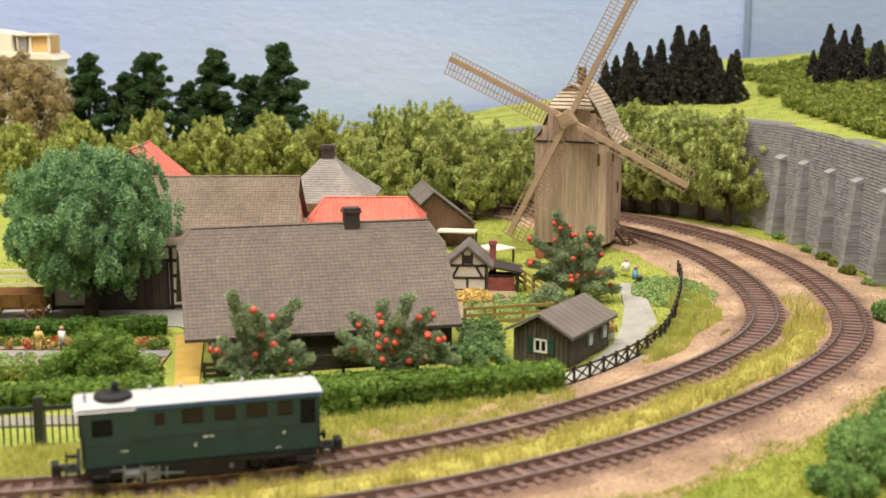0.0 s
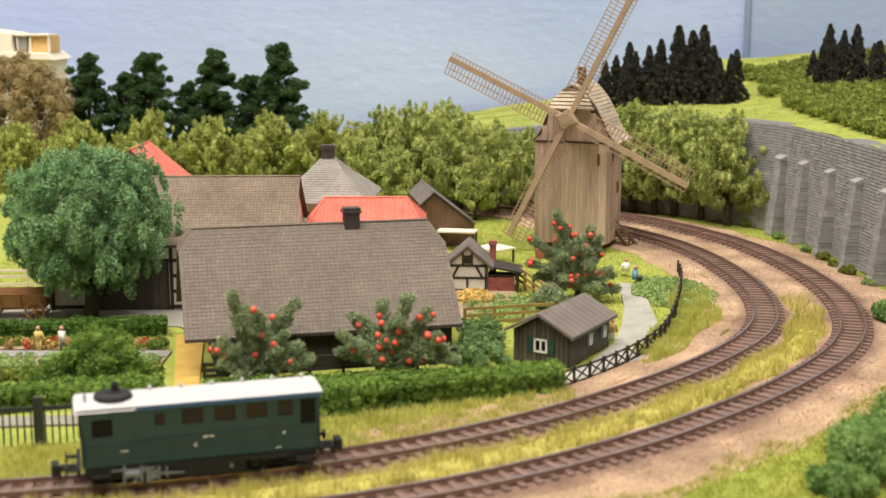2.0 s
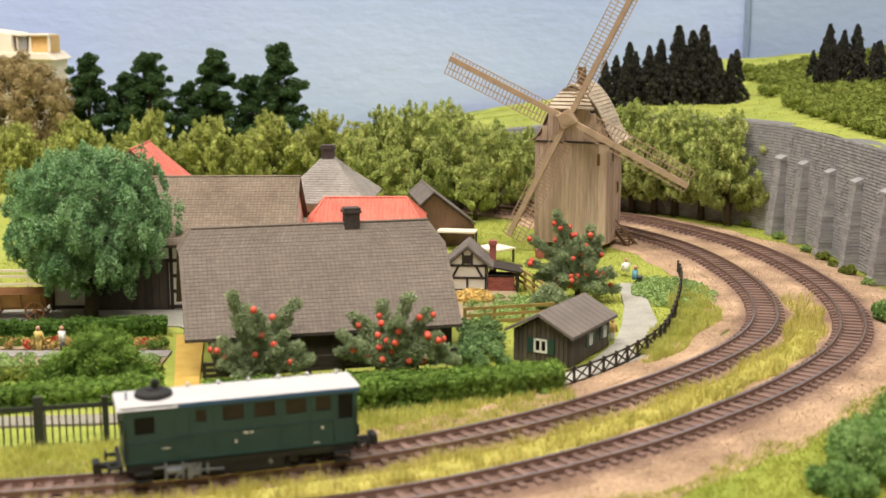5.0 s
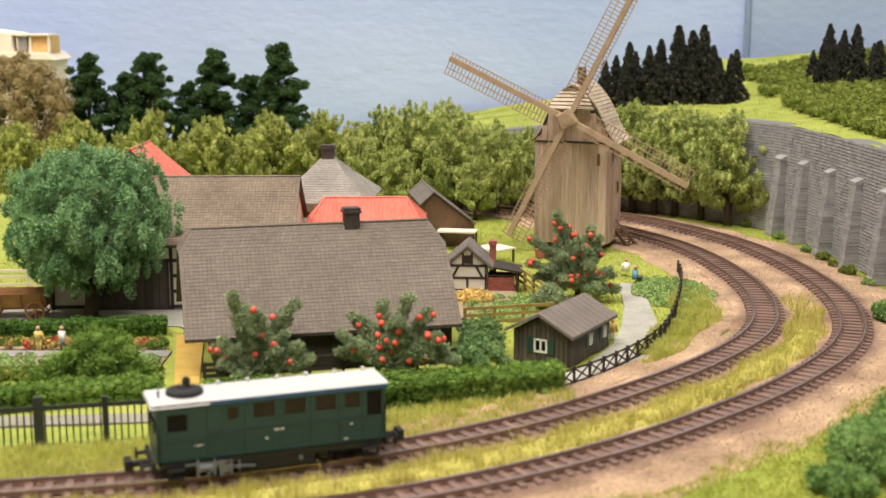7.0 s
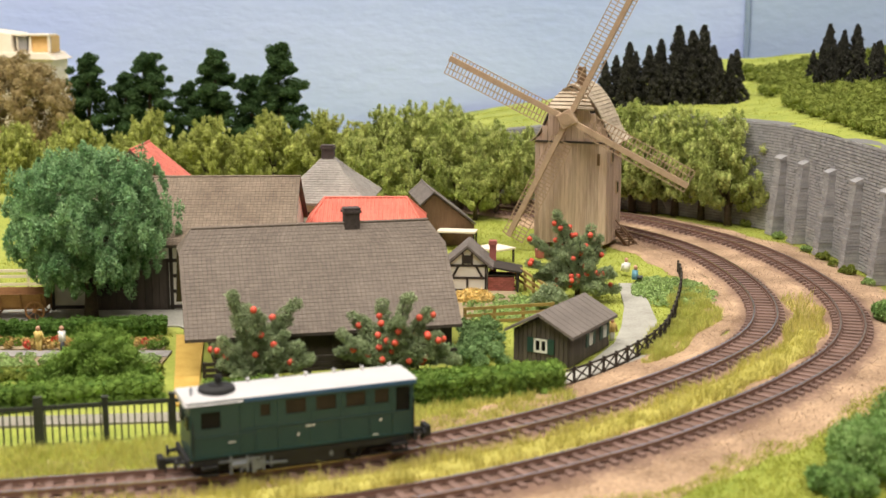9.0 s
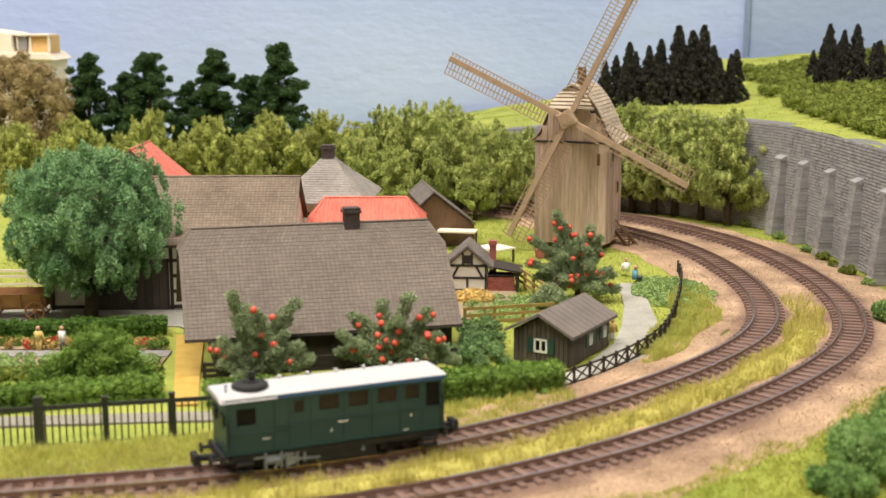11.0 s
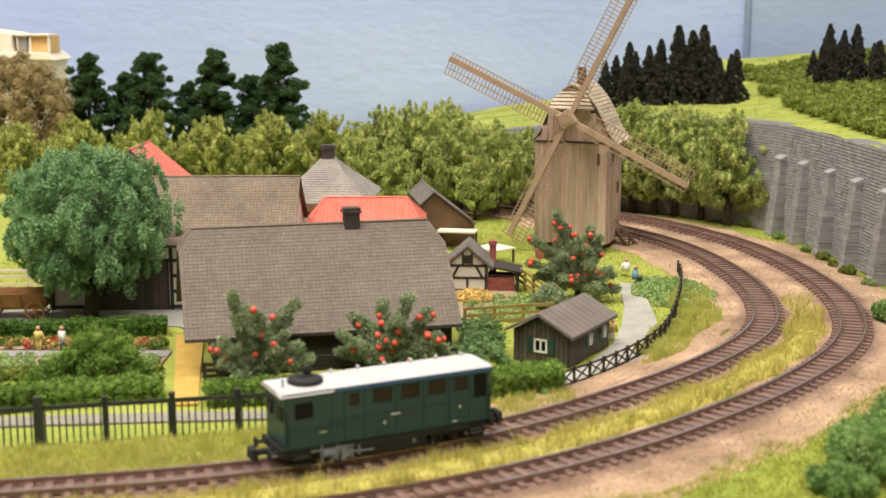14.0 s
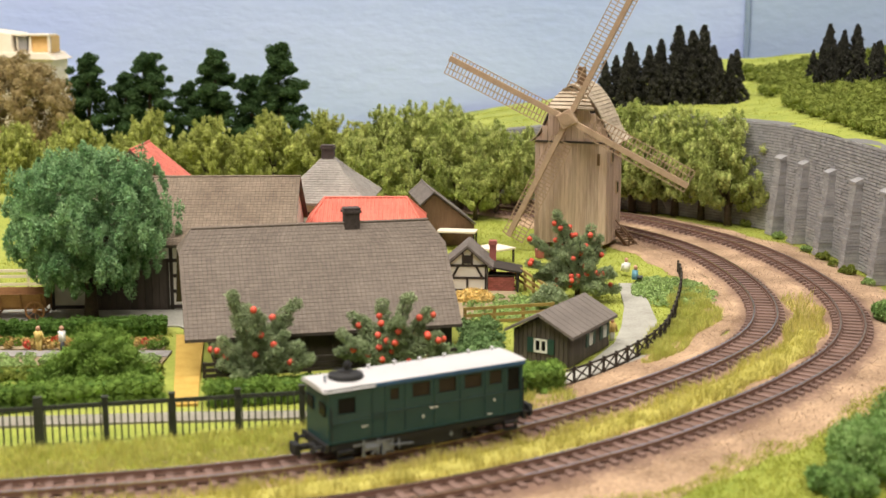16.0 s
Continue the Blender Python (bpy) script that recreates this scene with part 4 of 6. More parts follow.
    for i in range(n):
        x = -W / 2 + (i + 0.5) * W / n
        zt = zb + H * float(np.interp((abs(x) + W / n / 2) / (hw * 0.97), [p[0] for p in prof[::-1]], [p[1] for p in prof[::-1]]))
        zt = min(zt, zb + H * 0.62) - 0.06
        if zt > z1:
            part("gable_board", Shape().box(x, -D / 2 + 0.06 + r.uniform(0, 0.03), z1 - 0.02, W / n - 0.014, 0.1, zt - z1), MILL_BOARD, t)
    part("gable_core", Shape().box(0, -D / 2 + 0.3, z1 - 0.1, W * 0.6, 0.3, H * 0.55), TIMBER, t)
    part("finial", Shape().box(0.3, y0 + 0.3, zb + H - 0.1, 0.44, 0.5, 0.95, top=0.8), BROWN_BOARD, t, bevel=0.05)
    for y, z in ((-0.75, 4.5), (0.9, 4.7), (0.55, 2.75)):
        w = part("window", Shape().box(W / 2 + 0.05, y, z, 0.1, 0.36, 0.7), MILL_SPAR, t)
        part("pane", Shape().box(W / 2 + 0.09, y, z + 0.07, 0.06, 0.24, 0.56), PANE, w)
    part("window", Shape().box(1.45, -D / 2 - 0.03, 4.45, 0.14, 0.06, 0.6), BROWN_BOARD, t)
    # sails
    hub = Vector((0.05, -D / 2 - 0.95, 6.85))
    part("shaft", Shape().tube((hub.x, hub.y - 0.35, hub.z), (hub.x, -D / 2 + 0.2, hub.z + 0.12), 0.3, 0.3, 10), MILL_SPAR, t)
    part("hub", Shape().box(hub.x, hub.y - 0.05, hub.z - 0.4, 0.8, 0.5, 0.8, Matrix.Translation((hub.x, 0, hub.z)) @ Matrix.Rotation(-0.5, 4, "Y") @ Matrix.Translation((-hub.x, 0, -hub.z))), MILL_SPAR, t, bevel=0.05)
    for k, ang in enumerate((-26.8, 63.0, 154.8, 243.4)):
        a = math.radians(ang)
        u, n = Vector((math.cos(a), 0, math.sin(a))), Vector((-math.sin(a), 0, math.cos(a)))
        R = 6.85
        yo = Vector((0, 0.12 if k % 2 else -0.12, 0))
        c = hub + yo
        sail = part("sail", Shape().beam(c + u * 0.2, c + u * R, 0.27, 0.2, (0, 1, 0)), MILL_SPAR, t, "long sail spar with ladder lattice")
        for i in range(29):
            d = 1.15 + i * (R - 1.2) / 28
            part("rung", Shape().beam(c + u * d - n * 0.35, c + u * d + n * 0.8, 0.042, 0.04, (0, 1, 0)), MILL_SPAR, sail)
        for o in (0.8, 0.47, -0.34):
            part("lath", Shape().beam(c + u * 1.1 + n * o + Vector((0, -0.03, 0)), c + u * (R - 0.02) + n * o + Vector((0, -0.03, 0)), 0.042, 0.035, (0, 1, 0)), MILL_SPAR, sail)
    # stair at the back corner
    a, b = Vector((1.75, 0.7, 0.85)), Vector((2.75, 0.0, -0.05))
    st = part("stair", Shape().beam(a, b, 0.08, 0.2).beam(a + Vector((0.35, 0.6, 0)), b + Vector((0.35, 0.6, 0)), 0.08, 0.2), BROWN_BOARD, t)
    for i in range(8):
        p = a.lerp(b, (i + 0.5) / 8)
        part("step", Shape().beam(p, p + Vector((0.35, 0.6, 0)), 0.16, 0.05), BROWN_BOARD, st)
    part("handrail", Shape().beam(a + Vector((0, 0, 0.6)), b + Vector((0, 0, 0.6)), 0.06, 0.06).beam(a, a + Vector((0, 0, 0.6)), 0.06, 0.06).beam(b, b + Vector((0, 0, 0.6)), 0.06, 0.06), BROWN_BOARD, st)


for build in (long_barn, cross_barn, hip_house, red_barn, far_red_house, brown_shed, bakehouse, black_shed, windmill):
    build()


# ---- plants ----
def crown(name, seed, clumps, per, size, long=1.4, spread=0.55, core=0.0, radial=False):
    """Leaves on the outside of many clumps: (x, y, z, rx, ry, rz)."""
    rng = np.random.default_rng(seed)
    pts, out = [], []
    for c in clumps:
        c = np.array(c, float)
        d = rng.normal(0, 1, (per, 3))
        d /= np.linalg.norm(d, axis=1, keepdims=True)
        r = rng.uniform(0.7, 1.05, (per, 1))
        pts.append(c[:3] + d * c[3:] * r)
        out.append(d)
    cores = Shape()
    if core:
        rnd = random.Random(seed)
        for x, y, z, a, b, c in clumps:
            cores.ball((x, y, z), a * core, b * core, c * core, 8, 5, 0.12, rnd)
    return leaf_mesh(name, np.concatenate(pts), np.concatenate(out), size, rng, long, spread, cores, radial)


def trunk(t, h, r, limbs, seed, mat=None):
    rnd = random.Random(seed)
    s = Shape()
    s.tube((0, 0, -0.08), (0.05, 0, h * 0.5), r * 1.2, r * 0.85, 8)
    s.tube((0.05, 0, h * 0.5), (0, 0.04, h), r * 0.85, r * 0.5, 8)
    o = part("trunk", s, mat or BARK, t, smooth=True)
    for i in range(limbs):
        w = rnd.uniform(0, 6.28)
        z = h * rnd.uniform(0.35, 0.95)
        ln = h * rnd.uniform(0.35, 0.6)
        part("limb", Shape().tube((0, 0, z), (math.cos(w) * ln * 0.8, math.sin(w) * ln * 0.8, z + ln * 0.75), r * 0.45, r * 0.15, 6), BARK, o, smooth=True)


def ellipsoid_clumps(seed, n, c, rad, cr, up=1.0, fill=0.6):
    """Clumps spread over an ellipsoid, a little uneven."""
    rnd = random.Random(seed)
    out = []
    for i in range(n):
        z = 1 - 2 * (i + 0.5) / n
        w = i * 2.399963 + rnd.uniform(-0.3, 0.3)
        q = math.sqrt(1 - z * z)
        k = rnd.uniform(fill, 1.0)
        r = cr * rnd.uniform(0.7, 1.25)
        out.append((c[0] + rad[0] * q * math.cos(w) * k, c[1] + rad[1] * q * math.sin(w) * k, c[2] + rad[2] * z * k, r, r, r * up))
    return out


def big_tree():
    t = thing("tree", -14.2, 51.0, 0, 0, "large round leafy tree with blue-green foliage", "tree")
    trunk(t, 2.6, 0.26, 9, 1)
    rnd = random.Random(14)
    cl = ellipsoid_clumps(5, 40, (0, 0, 3.7), (1.9, 1.7, 1.9), 0.8)
    # boughs that arch out and end in hanging sprays
    for x, y, z, r, _, _ in ellipsoid_clumps(4, 120, (0, 0, 4.1), (2.9, 2.6, 2.9), 0.42, 1.0, 0.7):
        out = Vector((x, y, 0)).normalized() if abs(x) + abs(y) > 0.01 else Vector((1, 0, 0))
        cl.append((x, y, z, r, r, r * 0.85))
        for k in range(5):
            q = rnd.uniform(0.05, 0.4)
            cl.append((x + out.x * q + rnd.gauss(0, 0.3), y + out.y * q + rnd.gauss(0, 0.3), z - rnd.uniform(-0.25, 0.6), r * rnd.uniform(0.28, 0.5), r * rnd.uniform(0.28, 0.5), r * rnd.uniform(0.6, 1.2)))
    part("crown", crown("crown", 3, cl, 120, 0.062, 2.8, 1.2, 0.3, True), LEAF_OAK, t)


def grove(name, spots, protos, label, category, group):
    """Copies of a few trees at the spots (x, y, z, height factor)."""
    rnd = random.Random(11)
    for i, (x, y, z, k) in enumerate(spots):
        src = protos[i % len(protos)]
        if not src.get("used"):
            src["used"] = 1
            o = src
        else:
            o = copy_thing(src, Matrix())
        o.scale = (k, k, k)
        o.matrix_basis = Matrix.LocRotScale((x * S, y * S, z * S), Euler((0, 0, rnd.uniform(0, 6.28))), (k, k, k))
        tagged(o, label, category, group)
    for p in protos:
        if p.get("used"):
            del p["used"]


def lime_proto(seed, mat, h=5.6, arms=38, leaves=58):
    """A tree of fluffy flock-covered arms that reach up and outwards."""
    t = thing("tree", 0, 0)
    trunk(t, h * 0.5, 0.2, 8, seed)
    rnd = random.Random(seed)
    cl = []
    for i in range(arms):
        k = (i + 0.5) / arms
        w = i * 2.399963 + rnd.uniform(-0.25, 0.25)
        zb = h * (0.16 + 0.6 * k)
        reach = (1.95 if k < 0.6 else 1.95 * (1 - (k - 0.6) / 0.52)) * rnd.uniform(0.75, 1.12)
        rise = h * 0.1 + h * 0.17 * k
        bend = rnd.uniform(-0.5, 0.5)
        for q in (0.3, 0.48, 0.66, 0.83, 1.0):
            r = (0.18 + 0.06 * q) * rnd.uniform(0.8, 1.2)
            a = w + bend * q
            x, y, z = math.cos(a) * reach * q, math.sin(a) * reach * q, zb + rise * q * q * rnd.uniform(0.9, 1.1)
            cl.append((x, y, z, r, r, r * rnd.uniform(1.1, 1.7)))
            for _ in range(3 if q > 0.6 else 1):
                e = r * rnd.uniform(0.5, 0.85)
                cl.append((x + rnd.gauss(0, 0.2), y + rnd.gauss(0, 0.2), z + rnd.uniform(-0.1, 0.5), e, e, e * rnd.uniform(1.3, 2.2)))
    part("crown", crown("crown", seed, cl, leaves, 0.058, 2.0, 1.3, 0.55, True), mat, t)
    return t


def pine_proto(seed, h=6.5):
    t = thing("pine_tree", 0, 0)
    trunk(t, h * 0.8, 0.16, 0, seed)
    rnd = random.Random(seed)
    cl = []
    for i in range(34):
        k = i / 33
        w = i * 2.399963 + rnd.uniform(-0.5, 0.5)
        girth = 2.15 * (1 - k) ** 0.68 * (0.86 + 0.2 * math.sin(k * 11 + seed)) + 0.06
        reach = girth * rnd.uniform(0.7, 1.3)
        z = h * (0.1 + 0.84 * k)
        for q in (0.35, 0.7, 1.0):
            for _ in range(2 if q > 0.5 else 1):
                r = (0.4 if q < 1 else 0.33) * (1 - 0.3 * k) * rnd.uniform(0.75, 1.25)
                cl.append((math.cos(w) * reach * q + rnd.gauss(0, 0.16), math.sin(w) * reach * q + rnd.gauss(0, 0.16), z + 0.25 * q * rnd.uniform(-0.6, 1.0) + rnd.gauss(0, 0.08), r, r, r * 0.75))
    part("crown", crown("crown", seed, cl, 130, 0.08, 1.9, 1.1, 0.6, True), LEAF_PINE, t)
    return t


def fir_proto(seed, h=5.0):
    """A slender knobbly fir with short drooping twigs."""
    t = thing("fir_tree", 0, 0)
    trunk(t, h * 0.5, 0.1, 0, seed)
    rnd = random.Random(seed)
    cl = []
    for i in range(120):
        k = (i / 120) ** 0.85
        w = i * 2.399963 + rnd.uniform(-0.4, 0.4)
        rr = 1.22 * (1 - k) ** 0.8 * (0.82 + 0.24 * math.sin(k * 44)) * rnd.uniform(0.5, 1.12)
        r = (0.24 - 0.1 * k) * rnd.uniform(0.65, 1.25)
        cl.append((math.cos(w) * rr, math.sin(w) * rr, h * (0.05 + 0.92 * k) - 0.12 * rr, r, r, r * 1.2))
    part("crown", crown("crown", seed, cl, 70, 0.075, 2.6, 1.3, 0.7, True), LEAF_FIR, t)
    return t


big_tree()
limes = [lime_proto(21, LEAF_LIME), lime_proto(22, LEAF_LIME), lime_proto(23, LEAF_LIME)]
grove("tree", [(-26.3, 80, 0, 0.87), (-22.9, 81, 0, 0.91), (-18.2, 80, 0, 0.97), (-14.4, 80, 0, 0.93), (-10.6, 80, 0, 0.97), (-7.1, 80, 0, 0.97), (-30, 80, 0, 0.88), (-24.6, 83, 0, 0.70), (-20.5, 83, 0, 0.70), (-16.2, 83, 0, 0.73), (-12.5, 83.5, 0, 0.73), (-8.7, 83, 0, 0.73), (-5.0, 82.5, 0, 0.84)], limes,
      "yellow-green clumpy deciduous tree in the row behind the farm", "tree", "row of light green trees")
woods = [lime_proto(31, LEAF_WOOD), lime_proto(32, LEAF_WOOD), lime_proto(33, LEAF_WOOD)]
grove("tree", [(-1.6, 80, 0, 1.06), (1.0, 78.5, 0, 0.98), (3.2, 77.2, 0, 0.86), (-3.6, 82, 0, 1.0), (5.2, 80, 0, 0.82), (11.6, 78.6, 0, 1.1), (13.9, 77.0, 0, 1.08), (16.4, 73.7, 0, 1.08), (17.9, 74.2, 0, 0.8), (9.2, 81, 0, 1.02), (-5, 77, 0, 0.82), (-2.8, 76, 0, 0.7), (0.2, 83, 0, 1.05), (3.0, 82, 0, 0.86), (15.0, 79, 0, 1.0), (17.4, 76.0, 0, 0.86), (12.8, 81.5, 0, 1.0), (1.9, 75.6, 0, 0.62), (10.4, 79.8, 0, 1.0), (12.8, 77.6, 0, 0.98), (15.2, 75.6, 0, 1.02), (14.6, 78, 0, 0.98)], woods,
      "mid-green clumpy deciduous tree beside the railway", "tree", "green trees behind the windmill")
pines = [pine_proto(41), pine_proto(42), pine_proto(43), pine_proto(44)]
grove("tree", [(-26.6, 98, 0, 1.38), (-22.0, 98, 0, 1.39), (-17.1, 98, 0, 1.43), (-24.2, 99.5, 0, 1.15), (-19.4, 99.5, 0, 1.05), (-14.6, 99.5, 0, 1.12), (-12.3, 98, 0, 1.5)], pines, "tall dark green pine with tufted layers", "tree", "row of dark pines")
firs = [fir_proto(51), fir_proto(52), fir_proto(53)]
spots = []
for x, y, top in ((11.4, 92, 8.7), (13.7, 93, 9.3), (19.4, 92, 8.9), (17.9, 93, 10.4), (12.7, 91, 8.8), (16.9, 93, 10.5), (12.3, 93, 9.0), (13.1, 92, 10.0), (14.4, 91.5, 9.75), (15.4, 92.5, 10.15), (16.0, 91, 9.4), (16.5, 92, 11.15), (17.5, 92, 10.8), (18.2, 91.5, 11.2), (18.8, 91, 9.8), (20.4, 91, 9.5), (14.9, 90.5, 8.7), (17.2, 90.5, 9.2),
                  (26.6, 91, 10.2), (27.1, 92, 11.25), (28.1, 92, 10.8), (29.0, 92, 11.2), (30.7, 92, 10.1), (31.9, 91, 10.6), (26.0, 92, 9.4), (29.9, 91, 9.9), (19.9, 90.5, 9.2), (19.0, 90, 8.9), (25.5, 88, 10.0), (26.4, 87, 10.1), (27.3, 86, 10.5), (28.2, 85, 10.2), (28.9, 84, 10.0), (29.6, 85, 10.4)):
    z = hill_height(x, y) - 0.1
    spots.append((x, y, z, (top - z) / 5.05))
grove("tree", spots, firs, "dark almost black conical fir on the hillside", "tree", "dark firs on the hill")


def brown_bush():
    t = thing("bush", -31, 95, 0, 0, "large dry brown bushy tree", "tree")
    trunk(t, 3, 0.3, 5, 6)
    cl = ellipsoid_clumps(8, 130, (0.2, 0, 5.0), (3.6, 2.5, 3.9), 0.62) + ellipsoid_clumps(9, 50, (-0.6, 0, 6.6), (3.6, 2.0, 2.4), 0.5)
    part("crown", crown("crown", 9, cl, 210, 0.085, 2.4, 1.3, 0.5), LEAF_BROWN, t)


brown_bush()


def hedge(x0, y0, x1, y1, w, h, seed, label, mat=None, per=1.0, name="hedge"):
    ln = math.hypot(x1 - x0, y1 - y0)
    t = thing(name, (x0 + x1) / 2, (y0 + y1) / 2, 0, math.degrees(math.atan2(y1 - y0, x1 - x0)), label, name)
    rng = np.random.default_rng(seed)
    cl = []
    for x in np.arange(-ln / 2, ln / 2, 0.3):
        for y in np.arange(-w / 2 + 0.15, w / 2, 0.3):
            hh = h * rng.uniform(0.82, 1.08)
            cl.append((x + rng.normal(0, 0.06), y + rng.normal(0, 0.06), hh - 0.22, 0.24, 0.24, 0.22))
        for y in (-w / 2, w / 2):
            for z in np.arange(0.1, h - 0.2, 0.28):
                cl.append((x + rng.normal(0, 0.06), y + rng.normal(0, 0.05), z, 0.22, 0.16, 0.22))
    part("core", Shape().box(0, 0, -0.05, ln * 0.98, w * 0.75, h * 0.85), LEAF_BUSH, t)
    part("foliage", crown("foliage", seed, cl, int(60 * per), 0.085, 1.3, 0.6, 0.7), mat or LEAF_HEDGE, t)
    return t


hedge(-3.75, 38.75, 3.75, 41.15, 0.95, 0.98, 61, "clipped green hedge along the garden by the railway")
hedge(-7.4, 39.6, -4.0, 40.2, 0.6, 0.75, 63, "clipped green hedge between the sand path and the railway")
hedge(-7.6, 41.0, 0.9, 42.5, 0.35, 0.42, 62, "low clipped green hedge in front of the barn")
hedge(-16.5, 38.5, -9.1, 40.35, 0.9, 0.78, 64, "clipped light green hedge beside the pavement")
hedge(-17.0, 42.2, -9.6, 43.0, 0.5, 0.38, 65, "low garden hedge with yellow-green tips", LEAF_VINE)
hedge(-18.0, 47.6, -10.6, 48.7, 0.7, 0.75, 66, "dark green garden hedge beside the farm road", LEAF_BUSH)


def apple_tree(x, y, k, seed, clumps, apples):
    t = thing("apple_tree", x, y, 0, 0, "apple tree with bristly grey-green branches and red apples", "apple tree", "apple trees")
    rnd = random.Random(seed)
    s = Shape()
    s.tube((0, 0, -0.08), (0, 0, 0.9 * k), 0.13, 0.1, 7)
    o = part("trunk", s, BARK, t, smooth=True)
    pts, cl = [], []
    for (bx, by, bz) in clumps:
        a, b = Vector((0, 0, rnd.uniform(0.35, 0.9) * k)), Vector((bx, by, bz))
        part("limb", Shape().tube(a, b, 0.07, 0.03, 5), BARK, o)
        n = max(4, int((b - a).length / 0.24))
        for q in [0.25 + 0.75 * i / (n - 1) for i in range(n)]:
            p = a.lerp(b, q)
            r = (0.30 - 0.09 * q) * rnd.uniform(0.8, 1.2)
            cl.append((p.x + rnd.gauss(0, 0.06), p.y + rnd.gauss(0, 0.06), p.z + rnd.gauss(0, 0.05), r, r, r * 0.85))
    part("crown", crown("crown", seed, cl, 210, 0.034, 6.0, 1.5, 0.0, True), LEAF_APPLE, t)
    am = Shape().ball((0, 0, 0), 0.12, n=10, m=7).mesh("apple", True)
    for i in range(apples):
        c = cl[rnd.randrange(len(cl))]
        w, z = rnd.uniform(-3.14, 0), rnd.uniform(-0.6, 0.9)
        ap = part("apple", am, APPLE, t)
        q = math.sqrt(1 - z * z)
        ap.location = ((c[0] + c[3] * q * math.cos(w)) * S, (c[1] + c[4] * q * math.sin(w)) * S, (c[2] + c[5] * z) * S)


def branch_set(seed, n, rx, h, low=0.5):
    rnd = random.Random(seed)
    out = []
    for i in range(n):
        w = 6.28 * i / n + rnd.uniform(-0.3, 0.3)
        t = (i * 0.618) % 1
        z = low + (h - low) * t
        k = rx * (1.0 - 0.75 * t ** 1.5)
        out.append((math.cos(w) * k, math.sin(w) * k * 0.8, z))
    return out


def arms(seed, tips):
    """Limb tips given sideways and upwards, with some depth of their own."""
    rnd = random.Random(seed)
    return [(x, rnd.uniform(-0.7, 0.7), z) for x, z in tips]


apple_tree(-6.15, 41.9, 0.8, 71, arms(71, ((-0.8, 3.0), (-0.45, 2.5), (0.1, 2.55), (1.1, 2.6), (-0.7, 1.8), (-1.55, 1.0), (-1.1, 0.75), (1.0, 1.75), (1.8, 1.0), (1.2, 0.7), (-0.6, 0.4), (0.5, 0.85), (0.2, 1.5), (-0.3, 2.0), (0.5, 2.0), (-1.2, 1.4), (1.4, 1.4), (0.0, 1.0), (0.7, 1.2))), 17)
apple_tree(-1.7, 42.6, 0.8, 72, arms(72, ((-1.75, 1.6), (-1.35, 2.1), (-0.4, 2.35), (0.45, 2.85), (1.2, 2.3), (1.6, 1.5), (2.1, 0.6), (-1.9, 0.8), (-1.0, 1.9), (0.75, 1.5), (-0.6, 0.8), (1.1, 0.8), (0.0, 1.8), (0.5, 0.5), (1.6, 0.9), (0.3, 2.1), (-0.5, 1.5), (-1.3, 1.1), (1.0, 1.8))), 32)
apple_tree(5.75, 54.3, 1, 73, arms(73, ((-1.0, 3.8), (-0.6, 3.3), (-1.9, 2.7), (0.5, 3.0), (0.95, 2.6), (-2.0, 1.7), (-1.5, 1.0), (1.3, 1.2), (1.2, 0.5))) + branch_set(73, 22, 1.7, 2.9), 46)


def bush(x, y, r, h, seed, label, mat, n=26, z=0, per=260, leaf=0.11):
    t = thing("bush", x, y, z, 0, label, "bush")
    cl = [(a, b, max(0.1, c), q, p, w) for a, b, c, q, p, w in ellipsoid_clumps(seed, n, (0, 0, h * 0.5), (r * 0.85, r * 0.85, h * 0.45), min(r, h) * 0.36)]
    stem = Shape()
    for i in range(4):
        w = i * 1.6 + seed
        stem.tube((0, 0, -0.05), (math.cos(w) * r * 0.4, math.sin(w) * r * 0.4, h * 0.6), 0.05, 0.02, 5)
    part("stem", stem, BARK, t)
    part("foliage", crown("foliage", seed, cl, per, leaf * 0.62, 2.0, 0.9, 0.62, True), mat, t)
    return t


bush(-11.3, 41.4, 1.2, 1.9, 81, "tall rounded green garden bush", LEAF_HEDGE, 60, per=150, leaf=0.14)
bush(-10.3, 41.2, 0.8, 0.8, 83, "spreading green garden bush beside the hedge", LEAF_HEDGE, 34, per=150, leaf=0.13)
bush(-12.7, 41.2, 0.8, 0.8, 84, "spreading green garden bush beside the hedge", LEAF_HEDGE, 34, per=150, leaf=0.13)


def thicket():
    t = thing("thicket", 1.1, 45.3, 0, 0, "loose blue-green bushes sprawling beside the barn", "bush")
    rnd = random.Random(82)
    cl = []
    for i in range(75):
        y = rnd.uniform(-1.8, 2.2)
        x = 0.12 * y + rnd.gauss(0, 0.38) + 0.15
        h = (0.5 + 0.09 * (y + 1.8)) * rnd.uniform(0.2, 1.0)
        r = rnd.uniform(0.16, 0.32)
        cl.append((x, y, max(0.12, h), r, r, r * 0.9))
    part("foliage", crown("foliage", 82, cl, 130, 0.06, 2.2, 1.0, 0.6, True), LEAF_THICKET, t)


